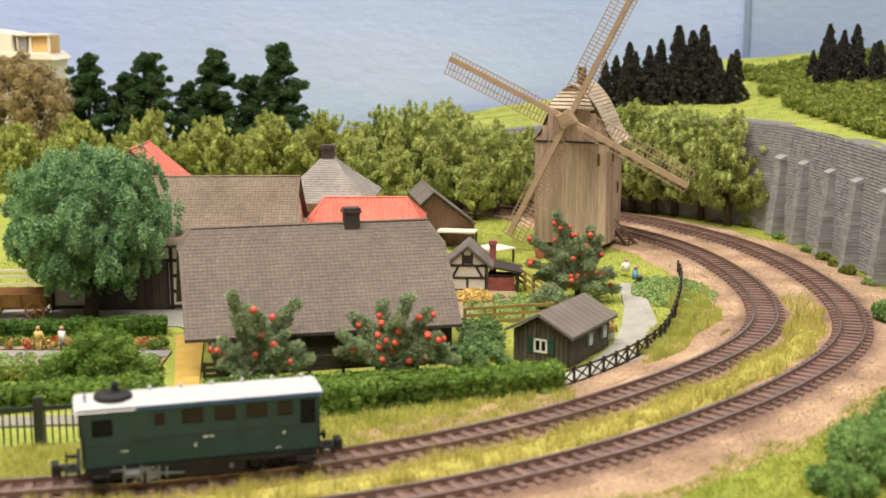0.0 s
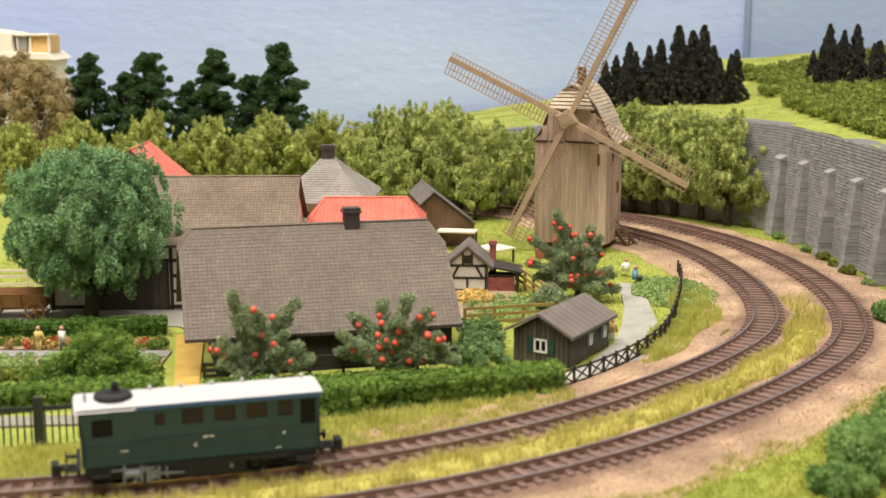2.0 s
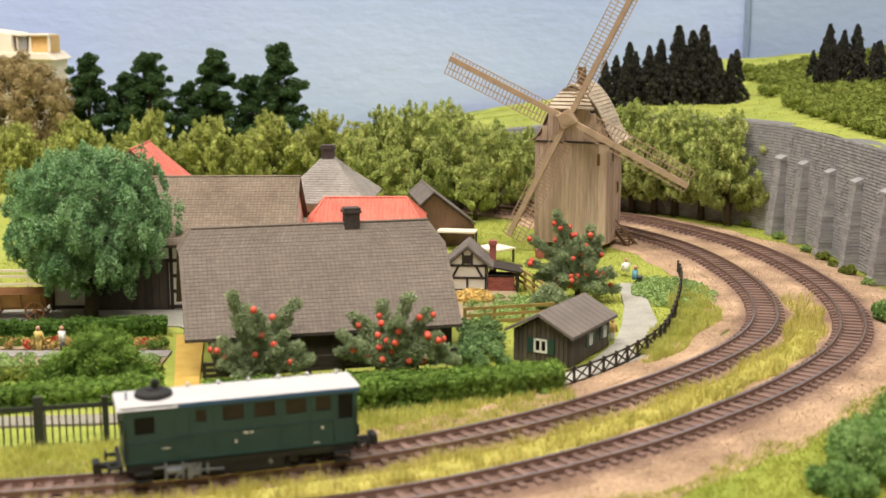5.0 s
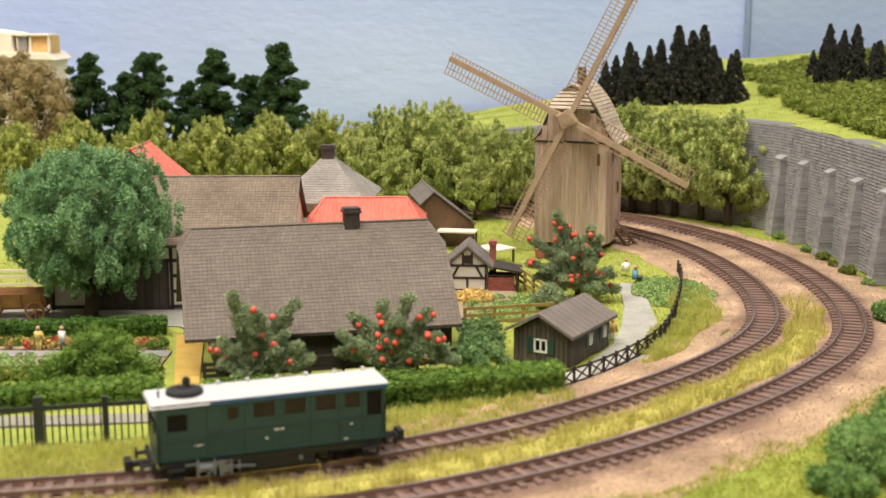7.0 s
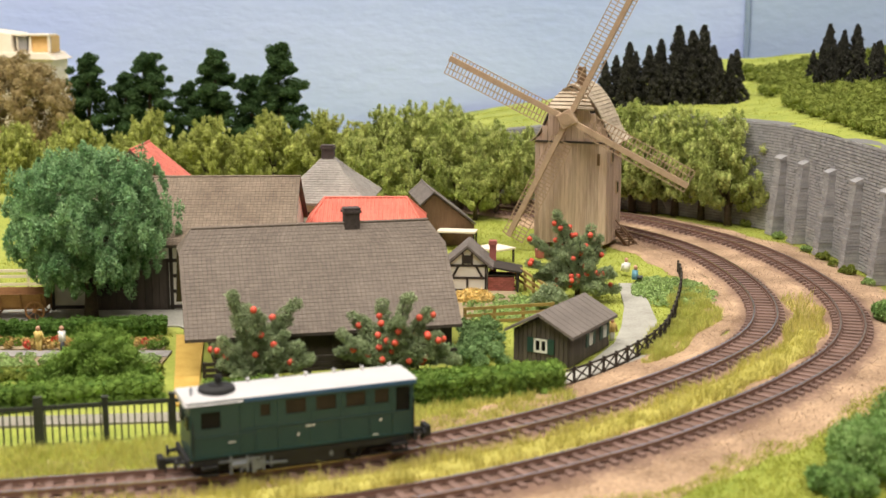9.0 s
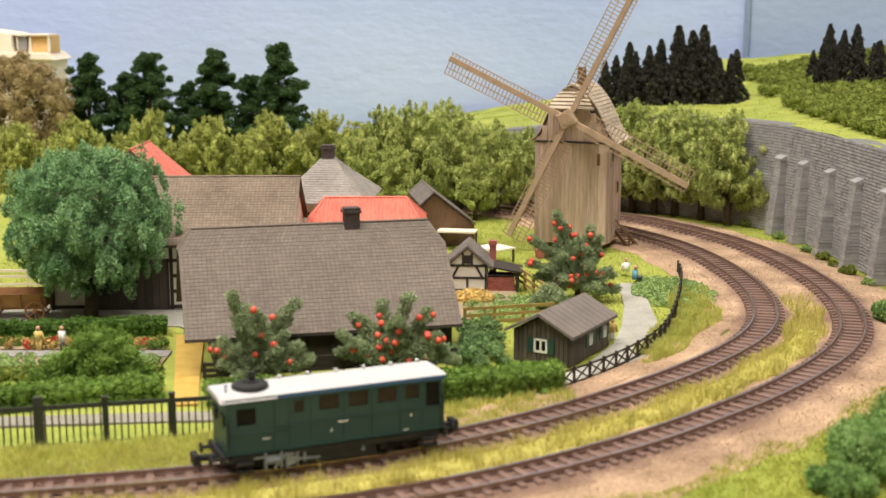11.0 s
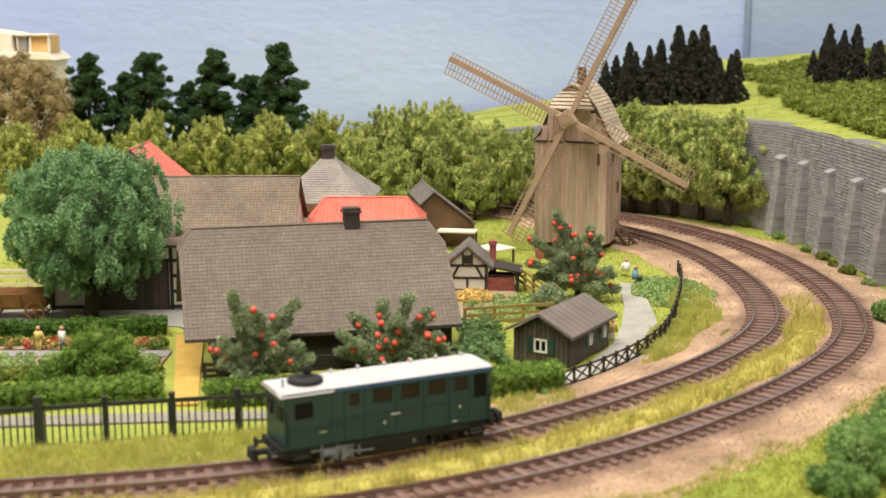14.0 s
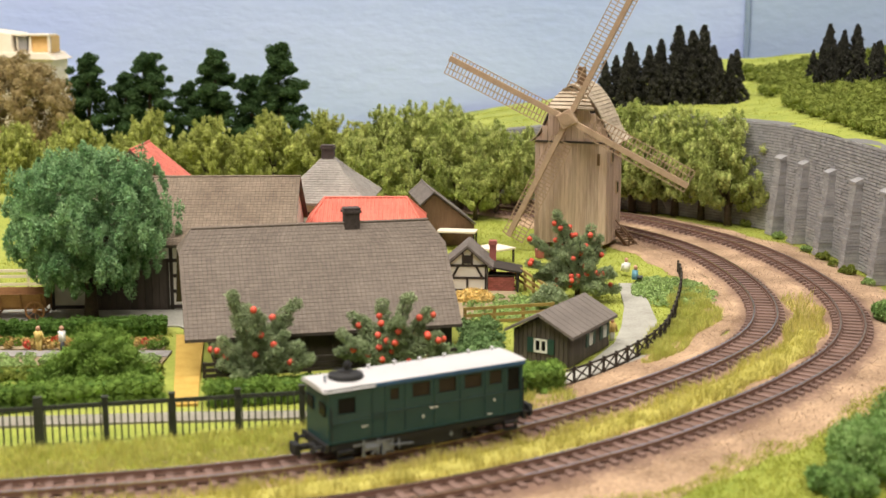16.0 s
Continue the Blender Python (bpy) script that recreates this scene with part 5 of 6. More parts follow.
LEAF_THICKET = material("thicket_leaf", (0.11, 0.21, 0.08), (0.30, 0.43, 0.18), 0.85, 1.0, 0.2, 0, 0, vary=0.25, islands=True, leafy=0.3)
thicket()
bush(11.6, 33.4, 1.35, 1.3, 85, "green bush on the bank beside the track", LEAF_BANK, 40)
bush(13.6, 35.6, 1.3, 1.5, 86, "green bush on the bank beside the track", LEAF_BANK, 40)
bush(12.4, 34.0, 1.5, 1.1, 96, "broad green bush on the bank beside the track", LEAF_BANK, 44)
bush(10.4, 31.9, 1.0, 0.6, 97, "low green bush on the bank beside the track", LEAF_BANK, 30)
bush(17.7, 50.2, 0.6, 0.9, 87, "small bush at the outer track", LEAF_BANK)
bush(18.75, 71.2, 0.6, 1.5, 88, "leafy shrub at the foot of the stone wall", LEAF_WOOD)
bush(4.4, 52.6, 0.7, 0.9, 89, "green shrub beside the fence", LEAF_APPLE)
bush(-17.2, 47.0, 0.8, 1.0, 90, "dark green garden shrub", LEAF_BUSH)
for i, (x, y, r) in enumerate(((18.9, 63.3, 0.4), (18.7, 65.6, 0.3), (19.0, 59.6, 0.45), (19.2, 57.2, 0.35), (17.4, 73.3, 0.4), (18.2, 69.4, 0.35), (18.9, 61.5, 0.3))):
    bush(x, y, r, r * 0.8, 191 + i, "ragged low weeds at the foot of the stone wall", LEAF_COVER if i % 2 else LEAF_VINE, 14, per=90)


def vine_bank():
    rng = np.random.default_rng(15)
    cl = []
    for k in range(3600):
        y = rng.uniform(50, 104)
        left = 21.1 if y < 78 else 21.1 + (y - 78) * 0.1
        x = left + rng.uniform(0, 17)
        j = int(np.argmin(((WALL_LINE - [x, y]) ** 2).sum(1)))
        far = np.hypot(*(WALL_LINE[j] - [x, y]))
        if far < 0.9 or (far + 0.15 * math.sin(y * 0.7)) % 1.55 > 1.0:
            continue
        r = rng.uniform(0.26, 0.52)
        cl.append((x, y, hill_height(x, y) + r * 0.5 + rng.uniform(0, 0.35), r, r, r * 0.8))
    o = part("hillside_bushes", crown("hillside_bushes", 16, cl, 80, 0.1, 2.0, 1.0, 0.7, True), LEAF_VINE)
    tagged(o, "dense low yellow-green bushes on the hillside", "bushes", kind="stuff")


vine_bank()

# ---- roads and beds ----
flat("farm_road", [(-30, 48.6), (-18, 50.0), (-10.4, 49.6), (-9.2, 48.2), (-8.6, 49.0), (-9.3, 53.2), (-18, 53.4), (-30, 53)], 0.03, GREY_ROAD, "pale grey-beige farm road past the barns", "road")
flat("garden_path", [(-17.5, 45.1), (-9.9, 45.1), (-9.9, 45.9), (-17.5, 45.9)], 0.03, GRAVEL, "grey gravel garden path", "path")
flat("garden_soil", [(-17.5, 42.9), (-9.9, 43.2), (-9.9, 45.0), (-17.5, 45.0)], 0.03, EARTH, "brown earth garden bed", "flower bed")
flat("garden_bed", [(-17.5, 46.0), (-10.2, 46.0), (-10.4, 47.2), (-17.5, 47.0)], 0.05, EARTH, "brown earth flower bed", "flower bed")
flat("sand_path", [(-8.5, 39.3), (-7.75, 39.4), (-8.4, 43.4), (-9.1, 48.0), (-10.2, 48.2)], 0.045, YELLOW_PATH, "ochre yellow sand path to the farmyard", "path")
flat("pavement", [(-20, 36.6), (-3.6, 38.1), (-3.7, 38.75), (-8, 38.6), (-20, 37.5)], 0.035, PAVING_SHADED, "pale grey pavement strip beside the garden fence, hedge shade in its colour", "pavement")
flat("grey_path", [(3.6, 41.2), (4.6, 41.75), (6.0, 43.2), (7.2, 44.8), (8.1, 47.2), (8.55, 50.5), (8.75, 54), (8.75, 57.6), (7.95, 57.6), (7.6, 53), (7.0, 49.5), (6.4, 47), (5.0, 43.9), (3.7, 42.3)],
     0.03, GREY_ROAD, "pale grey footpath between the garden shed and the fence", "path")
flat("yard", [(-5, 50.2), (0.3, 49.5), (3.2, 54.6), (3.2, 58), (0, 60), (-6, 56)], 0.02, EARTH, "beige farmyard earth", "yard")


# ---- fences ----
def picket_fence():
    t = thing("picket_fence", -16.35, 34.75, 0, 11.6, "dark green-black picket fence along the railway", "fence")
    rail = Shape().box(6.4, 0, 1.0, 12.8, 0.06, 0.12)
    part("rail", rail, FENCE_PAINT, t)
    me = Shape().box(0, -0.05, -0.04, 0.046, 0.04, 1.08).mesh("picket")
    for i in range(66):
        o = part("picket", me, FENCE_PAINT, t)
        o.location = (i * 0.193 * S, 0, 0)
    pm = Shape().box(0, 0.05, -0.06, 0.17, 0.16, 1.3).box(0, 0.05, 1.24, 0.2, 0.19, 0.05).mesh("post")
    for x in (1.0, 2.9, 6.7, 8.6, 10.5, 12.4):
        o = part("post", pm, FENCE_PAINT, t)
        o.location = (x * S, 0, 0)
    part("gate_post", Shape().box(4.83, 0.05, -0.06, 0.27, 0.22, 1.32).box(4.83, 0.05, 1.26, 0.24, 0.2, 0.12), FENCE_PAINT, t)


def cross_fence():
    line = even(spline([(3.75, 41.0), (5.05, 42.35), (6.3, 44.0), (7.6, 46.1), (8.65, 48.6), (9.6, 52.0), (10.4, 55.5), (10.9, 58.2), (11.1, 60.4)]), 0.1)
    t = thing("lattice_fence", 0, 0, 0, 0, "low dark wooden fence with crossed braces along the curve", "fence")
    n = int(len(line) * 0.1 / 0.86)
    for i in range(n + 1):
        a, _ = place_on(line, i * 0.86)
        part("post", Shape().box(a[0], a[1], -0.08, 0.09, 0.09, 0.72), TIMBER, t)
        if i == n:
            break
        b, _ = place_on(line, (i + 1) * 0.86)
        for z in (0.08, 0.56):
            part("rail", Shape().beam((*a, z), (*b, z), 0.05, 0.06), TIMBER, t)
        part("brace", Shape().beam((*a, 0.08), (*b, 0.56), 0.04, 0.05), TIMBER, t)
        part("brace", Shape().beam((*a, 0.56), (*b, 0.08), 0.05, 0.05), TIMBER, t)


def rail_fence(x0, y0, x1, y1, posts, h, rails, mat, label, zb=0.0):
    ln = math.hypot(x1 - x0, y1 - y0)
    t = thing("rail_fence", x0, y0, zb, math.degrees(math.atan2(y1 - y0, x1 - x0)), label, "fence")
    for i in range(posts):
        part("post", Shape().box(ln * i / (posts - 1), 0, -0.08, 0.11, 0.11, h + 0.1), mat, t)
    for z in rails:
        part("rail", Shape().box(ln / 2, -0.07, z, ln + 0.15, 0.05, 0.12), mat, t)


picket_fence()
cross_fence()
rail_fence(0.85, 49.0, 4.3, 49.9, 4, 0.85, (0.25, 0.52, 0.8), YELLOW_WOOD, "brown wooden rail fence beside the yard")
rail_fence(3.35, 57.4, 4.5, 52.8, 5, 0.85, (0.25, 0.52, 0.8), YELLOW_WOOD, "brown wooden rail fence behind the bakehouse")
rail_fence(-22, 55.2, -15.5, 55.6, 6, 1.1, (0.4, 0.75, 1.0), CREAM, "pale cream rail fence beside the farm road")
rail_fence(-8.0, 42.05, -2.3, 43.5, 6, 0.62, (0.12, 0.32, 0.52), TIMBER, "dark plank fence in front of the barn")
rail_fence(-2.2, 43.4, 0.4, 44.0, 3, 0.62, (0.12, 0.32, 0.52), TIMBER, "dark plank fence in front of the barn")


# ---- farm cart, crates, straw, figures ----
def cart():
    t = thing("farm_wagon", -17.3, 51.1, 0, 3, "brown wooden farm wagon with spoked wheels", "wagon")
    part("floor", Shape().box(0, 0, 0.5, 2.7, 1.0, 0.08), WAGON_WOOD, t)
    for y, tilt in ((-0.52, -1), (0.52, 1)):
        sd = part("side_panel", Shape().hexa([(-1.35, y, 0.55), (1.35, y, 0.55), (1.35, y + 0.05, 0.55), (-1.35, y + 0.05, 0.55), (-1.35, y + tilt * 0.16, 1.1), (1.35, y + tilt * 0.16, 1.1), (1.35, y + tilt * 0.16 + 0.05, 1.1), (-1.35, y + tilt * 0.16 + 0.05, 1.1)]), WAGON_WOOD, t)
        for x in (-1.2, -0.4, 0.4, 1.2):
            part("stake", Shape().beam((x, y + tilt * 0.04, 0.5), (x, y + tilt * 0.2, 1.14), 0.07, 0.05, (0, 1, 0)), WAGON_WOOD, sd)
    for x in (-1.35, 1.35):
        part("end_panel", Shape().box(x, 0, 0.55, 0.06, 1.05, 0.45), WAGON_WOOD, t)
    part("axle_beam", Shape().box(0, 0, 0.34, 2.2, 0.1, 0.1), WAGON_WOOD, t)
    for x in (-0.95, 0.95):
        for y in (-0.6, 0.6):
            w = part("wheel", Shape().tube((x, y - 0.06, 0.4), (x, y + 0.06, 0.4), 0.09, 0.09, 8), WAGON_WOOD, t)
            rim = Shape()
            for i in range(14):
                a, b = 6.2832 * i / 14, 6.2832 * (i + 1) / 14
                rim.beam((x + 0.37 * math.cos(a), y, 0.4 + 0.37 * math.sin(a)), (x + 0.37 * math.cos(b), y, 0.4 + 0.37 * math.sin(b)), 0.06, 0.07)
            part("rim", rim, WAGON_WOOD, w)
            for i in range(8):
                a = 6.2832 * i / 8
                part("spoke", Shape().beam((x, y, 0.4), (x + 0.36 * math.cos(a), y, 0.4 + 0.36 * math.sin(a)), 0.035, 0.035, (0, 1, 0)), WAGON_WOOD, w)


cart()


def figurine(x, y, turn, coat, legs, label, sit=False, h=1.0, k=1.0):
    """A tiny painted figurine, one plain mesh."""
    s = Shape()
    a = 0
    if sit:
        s.box(0, -0.12, 0.18, 0.2, 0.32, 0.12)
        lo = len(s.f)
        s.tube((0, 0, 0.16), (0, 0.02, 0.52), 0.15, 0.11, 8)
        top = 0.52
    else:
        s.tube((-0.06, 0, 0), (-0.05, 0, 0.46 * h), 0.06, 0.07, 6)
        s.tube((0.06, 0, 0), (0.05, 0, 0.46 * h), 0.06, 0.07, 6)
        lo = len(s.f)
        s.tube((0, 0, 0.42 * h), (0, 0, 0.8 * h), 0.12, 0.13, 8)
        top = 0.8 * h
    s.tube((-0.15, 0, top - 0.05), (-0.17, -0.08, top - 0.35), 0.045, 0.04, 6)
    s.tube((0.15, 0, top - 0.05), (0.17, -0.08, top - 0.35), 0.045, 0.04, 6)
    mid = len(s.f)
    s.ball((0, 0, top + 0.1), 0.085, 0.085, 0.1, 8, 6)
    me = s.mesh("figurine", True)
    for m in (legs, coat, SKIN):
        me.materials.append(m)
    me.polygons.foreach_set("material_index", [0 if i < lo else 1 if i < mid else 2 for i in range(len(me.polygons))])
    o = new("figurine", me)
    o.matrix_basis = pose(x * S, y * S, 0.03 * S, 0, 0, turn) @ Matrix.Scale(k, 4)
    tagged(o, label, "figurine")


SKIN = material("painted_skin_tone", (0.55, 0.30, 0.20), (0.60, 0.34, 0.23), 0.6, 0.2, 0.05, 0, 0)
YELLOW_DRESS = material("yellow_paint", (0.65, 0.48, 0.14), (0.75, 0.58, 0.2), 0.6, 0.2, 0.05, 0, 0)
BLUE_COAT = material("blue_paint", (0.09, 0.24, 0.32), (0.16, 0.36, 0.44), 0.6, 0.2, 0.05, 0, 0)
DARK_CLOTH = material("dark_grey_paint", (0.05, 0.055, 0.07), (0.08, 0.085, 0.1), 0.6, 0.2, 0.05, 0, 0)
RED_PAINT = material("flower_red", (0.55, 0.06, 0.04), (0.7, 0.12, 0.07), 0.7, 0.2, 0.05, 0, 0, vary=0.3, islands=True)
POTATO = material("flower_ochre", (0.40, 0.26, 0.08), (0.55, 0.40, 0.14), 0.9, 0.2, 0.05, 0, 0, vary=0.3, islands=True)
figurine(-14.75, 45.9, 160, YELLOW_DRESS, YELLOW_DRESS, "tiny painted figurine in yellow dress in the garden", h=0.9)
figurine(-13.8, 45.6, 100, WHITE_PAINT, DARK_CLOTH, "tiny painted figurine in white shirt and dark trousers")
figurine(8.72, 57.6, 70, BLUE_COAT, DARK_CLOTH, "tiny seated painted figurine in blue coat beside the path", sit=True, k=1.15)
figurine(8.55, 59.4, 200, WHITE_PAINT, RED_PAINT, "tiny seated painted figurine in white and red", sit=True, k=1.15)
figurine(6.35, 47.3, 30, POTATO, WHITE_PAINT, "tiny painted figurine beside the garden shed", h=0.85)


def straw():
    t = thing("straw_heap", 1.3, 54.2, 0, 0, "loose golden yellow straw heap", "straw")
    part("core", Shape().ball((0, 0, 0.05), 0.75, 0.55, 0.35, 10, 6, 0.1), STRAW, t)
    rng = np.random.default_rng(4)
    p = rng.normal(0, 1, (1500, 3))
    p /= np.linalg.norm(p, axis=1, keepdims=True)
    p[:, 2] = abs(p[:, 2])
    tagged(part("loose_straw", leaf_mesh("loose_straw", p * [0.85, 0.65, 0.42], p, 0.07, rng, 5.0), STRAW, t), kind="stuff")


straw()


def crate(x, y, z, w, d, h, turn, label):
    t = thing("table", x, y, z, turn, label, "table")
    part("top", Shape().box(0, 0, h - 0.08, w, d, 0.08), CREAM, t)
    for a in (-1, 1):
        for b in (-1, 1):
            part("leg", Shape().box(a * (w / 2 - 0.08), b * (d / 2 - 0.08), 0, 0.08, 0.08, h - 0.08), TIMBER, t)


crate(0.75, 66.4, 0, 2.0, 1.0, 0.95, -10, "pale cream board on dark legs behind the bakehouse")
crate(2.55, 62.7, 0, 1.4, 1.5, 0.75, 40, "pale cream board on dark legs beside the bakehouse")
t0 = thing("planter", 5.05, 63.9, 0, 10, "red clay trough under the windmill sail", "planter")
part("trough", Shape().box(0, 0, 0, 0.75, 0.5, 0.42, top=1.1), BRICK, t0, bevel=0.02)


def garden_plants():
    rng = np.random.default_rng(19)
    for nm, mt, n, x0, x1, y0, y1, h, lab in (("flowers", RED_PAINT, 9, -17, -10.5, 45.95, 46.9, 0.35, "red flowers in the garden bed"), ("vegetables", POTATO, 80, -17.3, -10.4, 45.95, 47.0, 0.3, "ochre and green plants in the garden bed"),
                                              ("herbs", LEAF_COVER, 130, -17.3, -10.0, 43.2, 45.0, 0.24, "low green garden plants"), ("herb_bed", LEAF_HEDGE, 60, -17.3, -10.2, 46.0, 47.2, 0.3, "green plants in the garden bed")):
        cl = [(rng.uniform(x0, x1), rng.uniform(y0, y1), h * 0.6, 0.14, 0.14, h * 0.5) for _ in range(n)]
        tagged(part(nm, crown(nm, 20, cl, 60, 0.07, 1.4), mt), lab, "plants", kind="stuff")
    cl = []
    for _ in range(420):
        w, r = rng.uniform(0, 6.28), math.sqrt(rng.uniform(0, 1))
        cl.append((10.1 + 1.75 * r * math.cos(w), 55.6 + 3.1 * r * math.sin(w), 0.07, 0.16, 0.16, 0.09))
    tagged(part("ground_cover", crown("ground_cover", 22, cl, 26, 0.085, 1.5), LEAF_COVER), "low green ground cover plants beside the path", "plants", kind="stuff")
    cl = [(rng.uniform(0.9, 4.0), rng.uniform(50.4, 55.0), 0.07, 0.16, 0.16, 0.1) for _ in range(130)]
    tagged(part("kitchen_plants", crown("kitchen_plants", 23, cl, 30, 0.08, 1.5), LEAF_COVER), "low vegetable plants beside the bakehouse", "plants", kind="stuff")


garden_plants()


def quarry():
    t = thing("cream_building", -34.4, 109, 0, 0, "half-hidden cream building with ochre wall on the far hill", "building")
    part("base", Shape().box(-2.8, 1, 0, 10, 5, 8.5), CREAM, t, bevel=0.2)
    part("ledge", Shape().hexa([(-8, -1.7, 8.3), (2.6, -1.7, 8.0), (2.6, 3.6, 8.0), (-8, 3.6, 8.3), (-8, -1.6, 8.75), (1.9, -1.6, 8.6), (1.9, 3.5, 8.6), (-8, 3.5, 8.75)]), CREAM, t, bevel=0.05)
    part("roof", Shape().hexa([(-8, -1.4, 8.7), (-0.9, -1.4, 8.6), (-0.9, 3.6, 8.6), (-8, 3.6, 8.7), (-8, -1.2, 11.1), (-1.0, -1.2, 10.15), (-1.0, 3.4, 10.15), (-8, 3.4, 11.1)]), CREAM, t, bevel=0.1)
    part("parapet", Shape().box(0.5, 0.2, 9.95, 3.0, 2.4, 0.16), CREAM, t, bevel=0.04)
    w = part("wall", Shape().box(1.2, 0.6, 8.6, 1.7, 2.6, 1.36), OCHRE_WALL, t, bevel=0.05)
    part("pillar", Shape().box(0.35, -0.75, 8.6, 0.3, 0.3, 1.35).box(1.95, -0.75, 8.6, 0.2, 0.3, 1.35), CREAM, w)
    o = part("window", Shape().box(-0.2, -0.6, 8.75, 0.95, 0.4, 1.15), GRAVEL, t)
    part("window_frame", Shape().box(-0.65, -0.85, 8.7, 0.1, 0.1, 1.25).box(0.25, -0.85, 8.7, 0.1, 0.1, 1.25), CREAM, o)


quarry()


# ---- grass and grit ----
def scatter(n, x0, x1, y0, y1, keep, rng):
    p = np.stack([rng.uniform(x0, x1, n), rng.uniform(y0, y1, n)], 1)
    d, s = side_of_line(p)
    return p[keep(p, d, s)]


def patchy(p, k=0.55, seed=0.0, lo=-0.05):
    return np.array([noise.noise((x * k, y * k, seed)) > lo for x, y in p]) if len(p) else np.zeros(0, bool)


def grass():
    rng = np.random.default_rng(33)

    def put(name, p, z, h, w, mt, label, lean=0.6):
        tagged(part(name, blade_mesh(name, np.concatenate([p, np.full((len(p), 1), z)], 1), h, w, rng, lean), mt), label, "grass", kind="stuff")

    # between the tracks, fading out in the far part of the curve
    p = scatter(320000, -16, 18, 25, 58, lambda p, d, s: (d > 0.95 + 0.2 * np.sin(s * 1.3)) & (d < 2.3 + 0.15 * np.sin(s * 2.1)) & ((p[:, 1] < 54.5)) & (rng.uniform(0, 1, len(p)) < np.clip((55 - p[:, 1]) / 5, 0, 1)), rng)
    put("dry_grass", p, 0.13, 0.4, 0.032, STRAW_BLADE, "tall dry yellow grass between the two tracks")
    # between the fence or hedge and the inner track
    p = scatter(170000, -20, 4.2, 27, 42, lambda p, d, s: (d < -1.0 + 0.15 * np.sin(s * 1.7)) & (d > -3.9) & (p[:, 1] < 38.2 + 0.32 * (p[:, 0] + 3.7)), rng)
    put("verge_grass", p[::3], 0.0, 0.36, 0.035, STRAW_BLADE, "dry yellow grass along the inner track")
    put("verge_grass_green", np.concatenate([p[1::3], p[2::3]]), 0.0, 0.3, 0.04, FRESH_BLADE, "yellow-green grass along the inner track")
    # inside the curve, outside the lattice fence
    p = scatter(75000, 7, 12.6, 44, 56, lambda p, d, s: (d < -1.95 - 0.25 * np.sin(s * 0.9)) & (d > -3.6 - 0.3 * np.sin(s)), rng)
    p = p[patchy(p, 0.5, 6.0, -0.5)]
    put("bank_grass_green", np.concatenate([p[i::5] for i in range(1, 5)]), 0.0, 0.34, 0.035, FRESH_BLADE, "yellow-green grass inside the curve")
    put("bank_grass", p[::5], 0.0, 0.38, 0.035, STRAW_BLADE, "tall dry yellow grass inside the curve")
    # near bank outside the outer track
    p = scatter(160000, 2, 24, 26, 52, lambda p, d, s: d > 5.55 + 0.35 * np.sin(p[:, 0] * 1.3), rng)
    put("bank_lawn", p, 0.0, 0.17, 0.035, BLADE, "short bright green grass on the near bank", 0.9)
    # lawns
    p = scatter(200000, -22, 20, 36, 78, lambda p, d, s: ((d < -1.3) & ~((p[:, 0] > -9) & (p[:, 0] < 1) & (p[:, 1] > 43) & (p[:, 1] < 60))) | ((d > 5.4) & (p[:, 0] > 8)), rng)
    road = ((p[:, 1] > 48.6) & (p[:, 1] < 53.3) & (p[:, 0] < -9)) | ((p[:, 0] > -17.5) & (p[:, 0] < -7.6) & (p[:, 1] < 48)) | ((p[:, 0] < -3.5) & (p[:, 1] > 36.4) & (p[:, 1] < 38.9))
    q = np.array([(3.6, 41.2), (4.6, 41.75), (6.0, 43.2), (7.2, 44.8), (8.1, 47.2), (8.55, 50.5), (8.75, 57.6)])
    w = np.array([(3.7, 42.3), (5.0, 43.9), (6.4, 47), (7.0, 49.5), (7.6, 53), (7.95, 57.6)])
    xr, xl = np.interp(p[:, 1], q[:, 1], q[:, 0]), np.interp(p[:, 1], w[:, 1], w[:, 0])
    road |= (p[:, 1] < 57.6) & (p[:, 0] > xl - 0.05) & (p[:, 0] < xr + 0.05)
    p = p[~road]
    put("lawn", p, -0.04, 0.1, 0.035, BLADE, "short flocked yellow-green lawn", 1.0)
    p = np.stack([rng.uniform(0, 30, 60000), rng.uniform(62, 112, 60000)], 1)
    i = np.array([np.argmin(((WALL_LINE[::4] - q) ** 2).sum(1)) for q in p])
    wl = WALL_LINE[::4]
    t = np.gradient(wl, axis=0)
    side = (p[:, 0] - wl[i, 0]) * t[i, 1] - (p[:, 1] - wl[i, 1]) * t[i, 0]
    p = p[side < -0.3]
    z = np.array([[hill_height(x, y)] for x, y in p])
    tagged(part("hill_grass", blade_mesh("hill_grass", np.concatenate([p, z - 0.03], 1), 0.11, 0.05, rng, 1.0), BLADE), "short yellow-green grass on the hill", "grass", kind="stuff")
    # loose ballast
    p = scatter(150000, -18, 20, 25, 76, lambda p, d, s: (d > -2.4) & (d < 5.7) & (abs(d) > 0.85) & (abs(d - 3.3) > 0.85), rng)
    zz = np.full((len(p), 1), 0.105)
    up = np.tile([0, 0, 1.0], (len(p), 1))
    tagged(part("ballast_grit", leaf_mesh("ballast_grit", np.concatenate([p, zz], 1), up, 0.042, rng, 1.1, 0.8), GRIT), "loose tan and brown ballast grains", "ballast", kind="stuff")


ribbon("sand_verge", -2.7, -1.1, 46, 96, 0.07, BALLAST, "tan sand shoulder inside the curve", "sand", 0.3, 4)
grass()


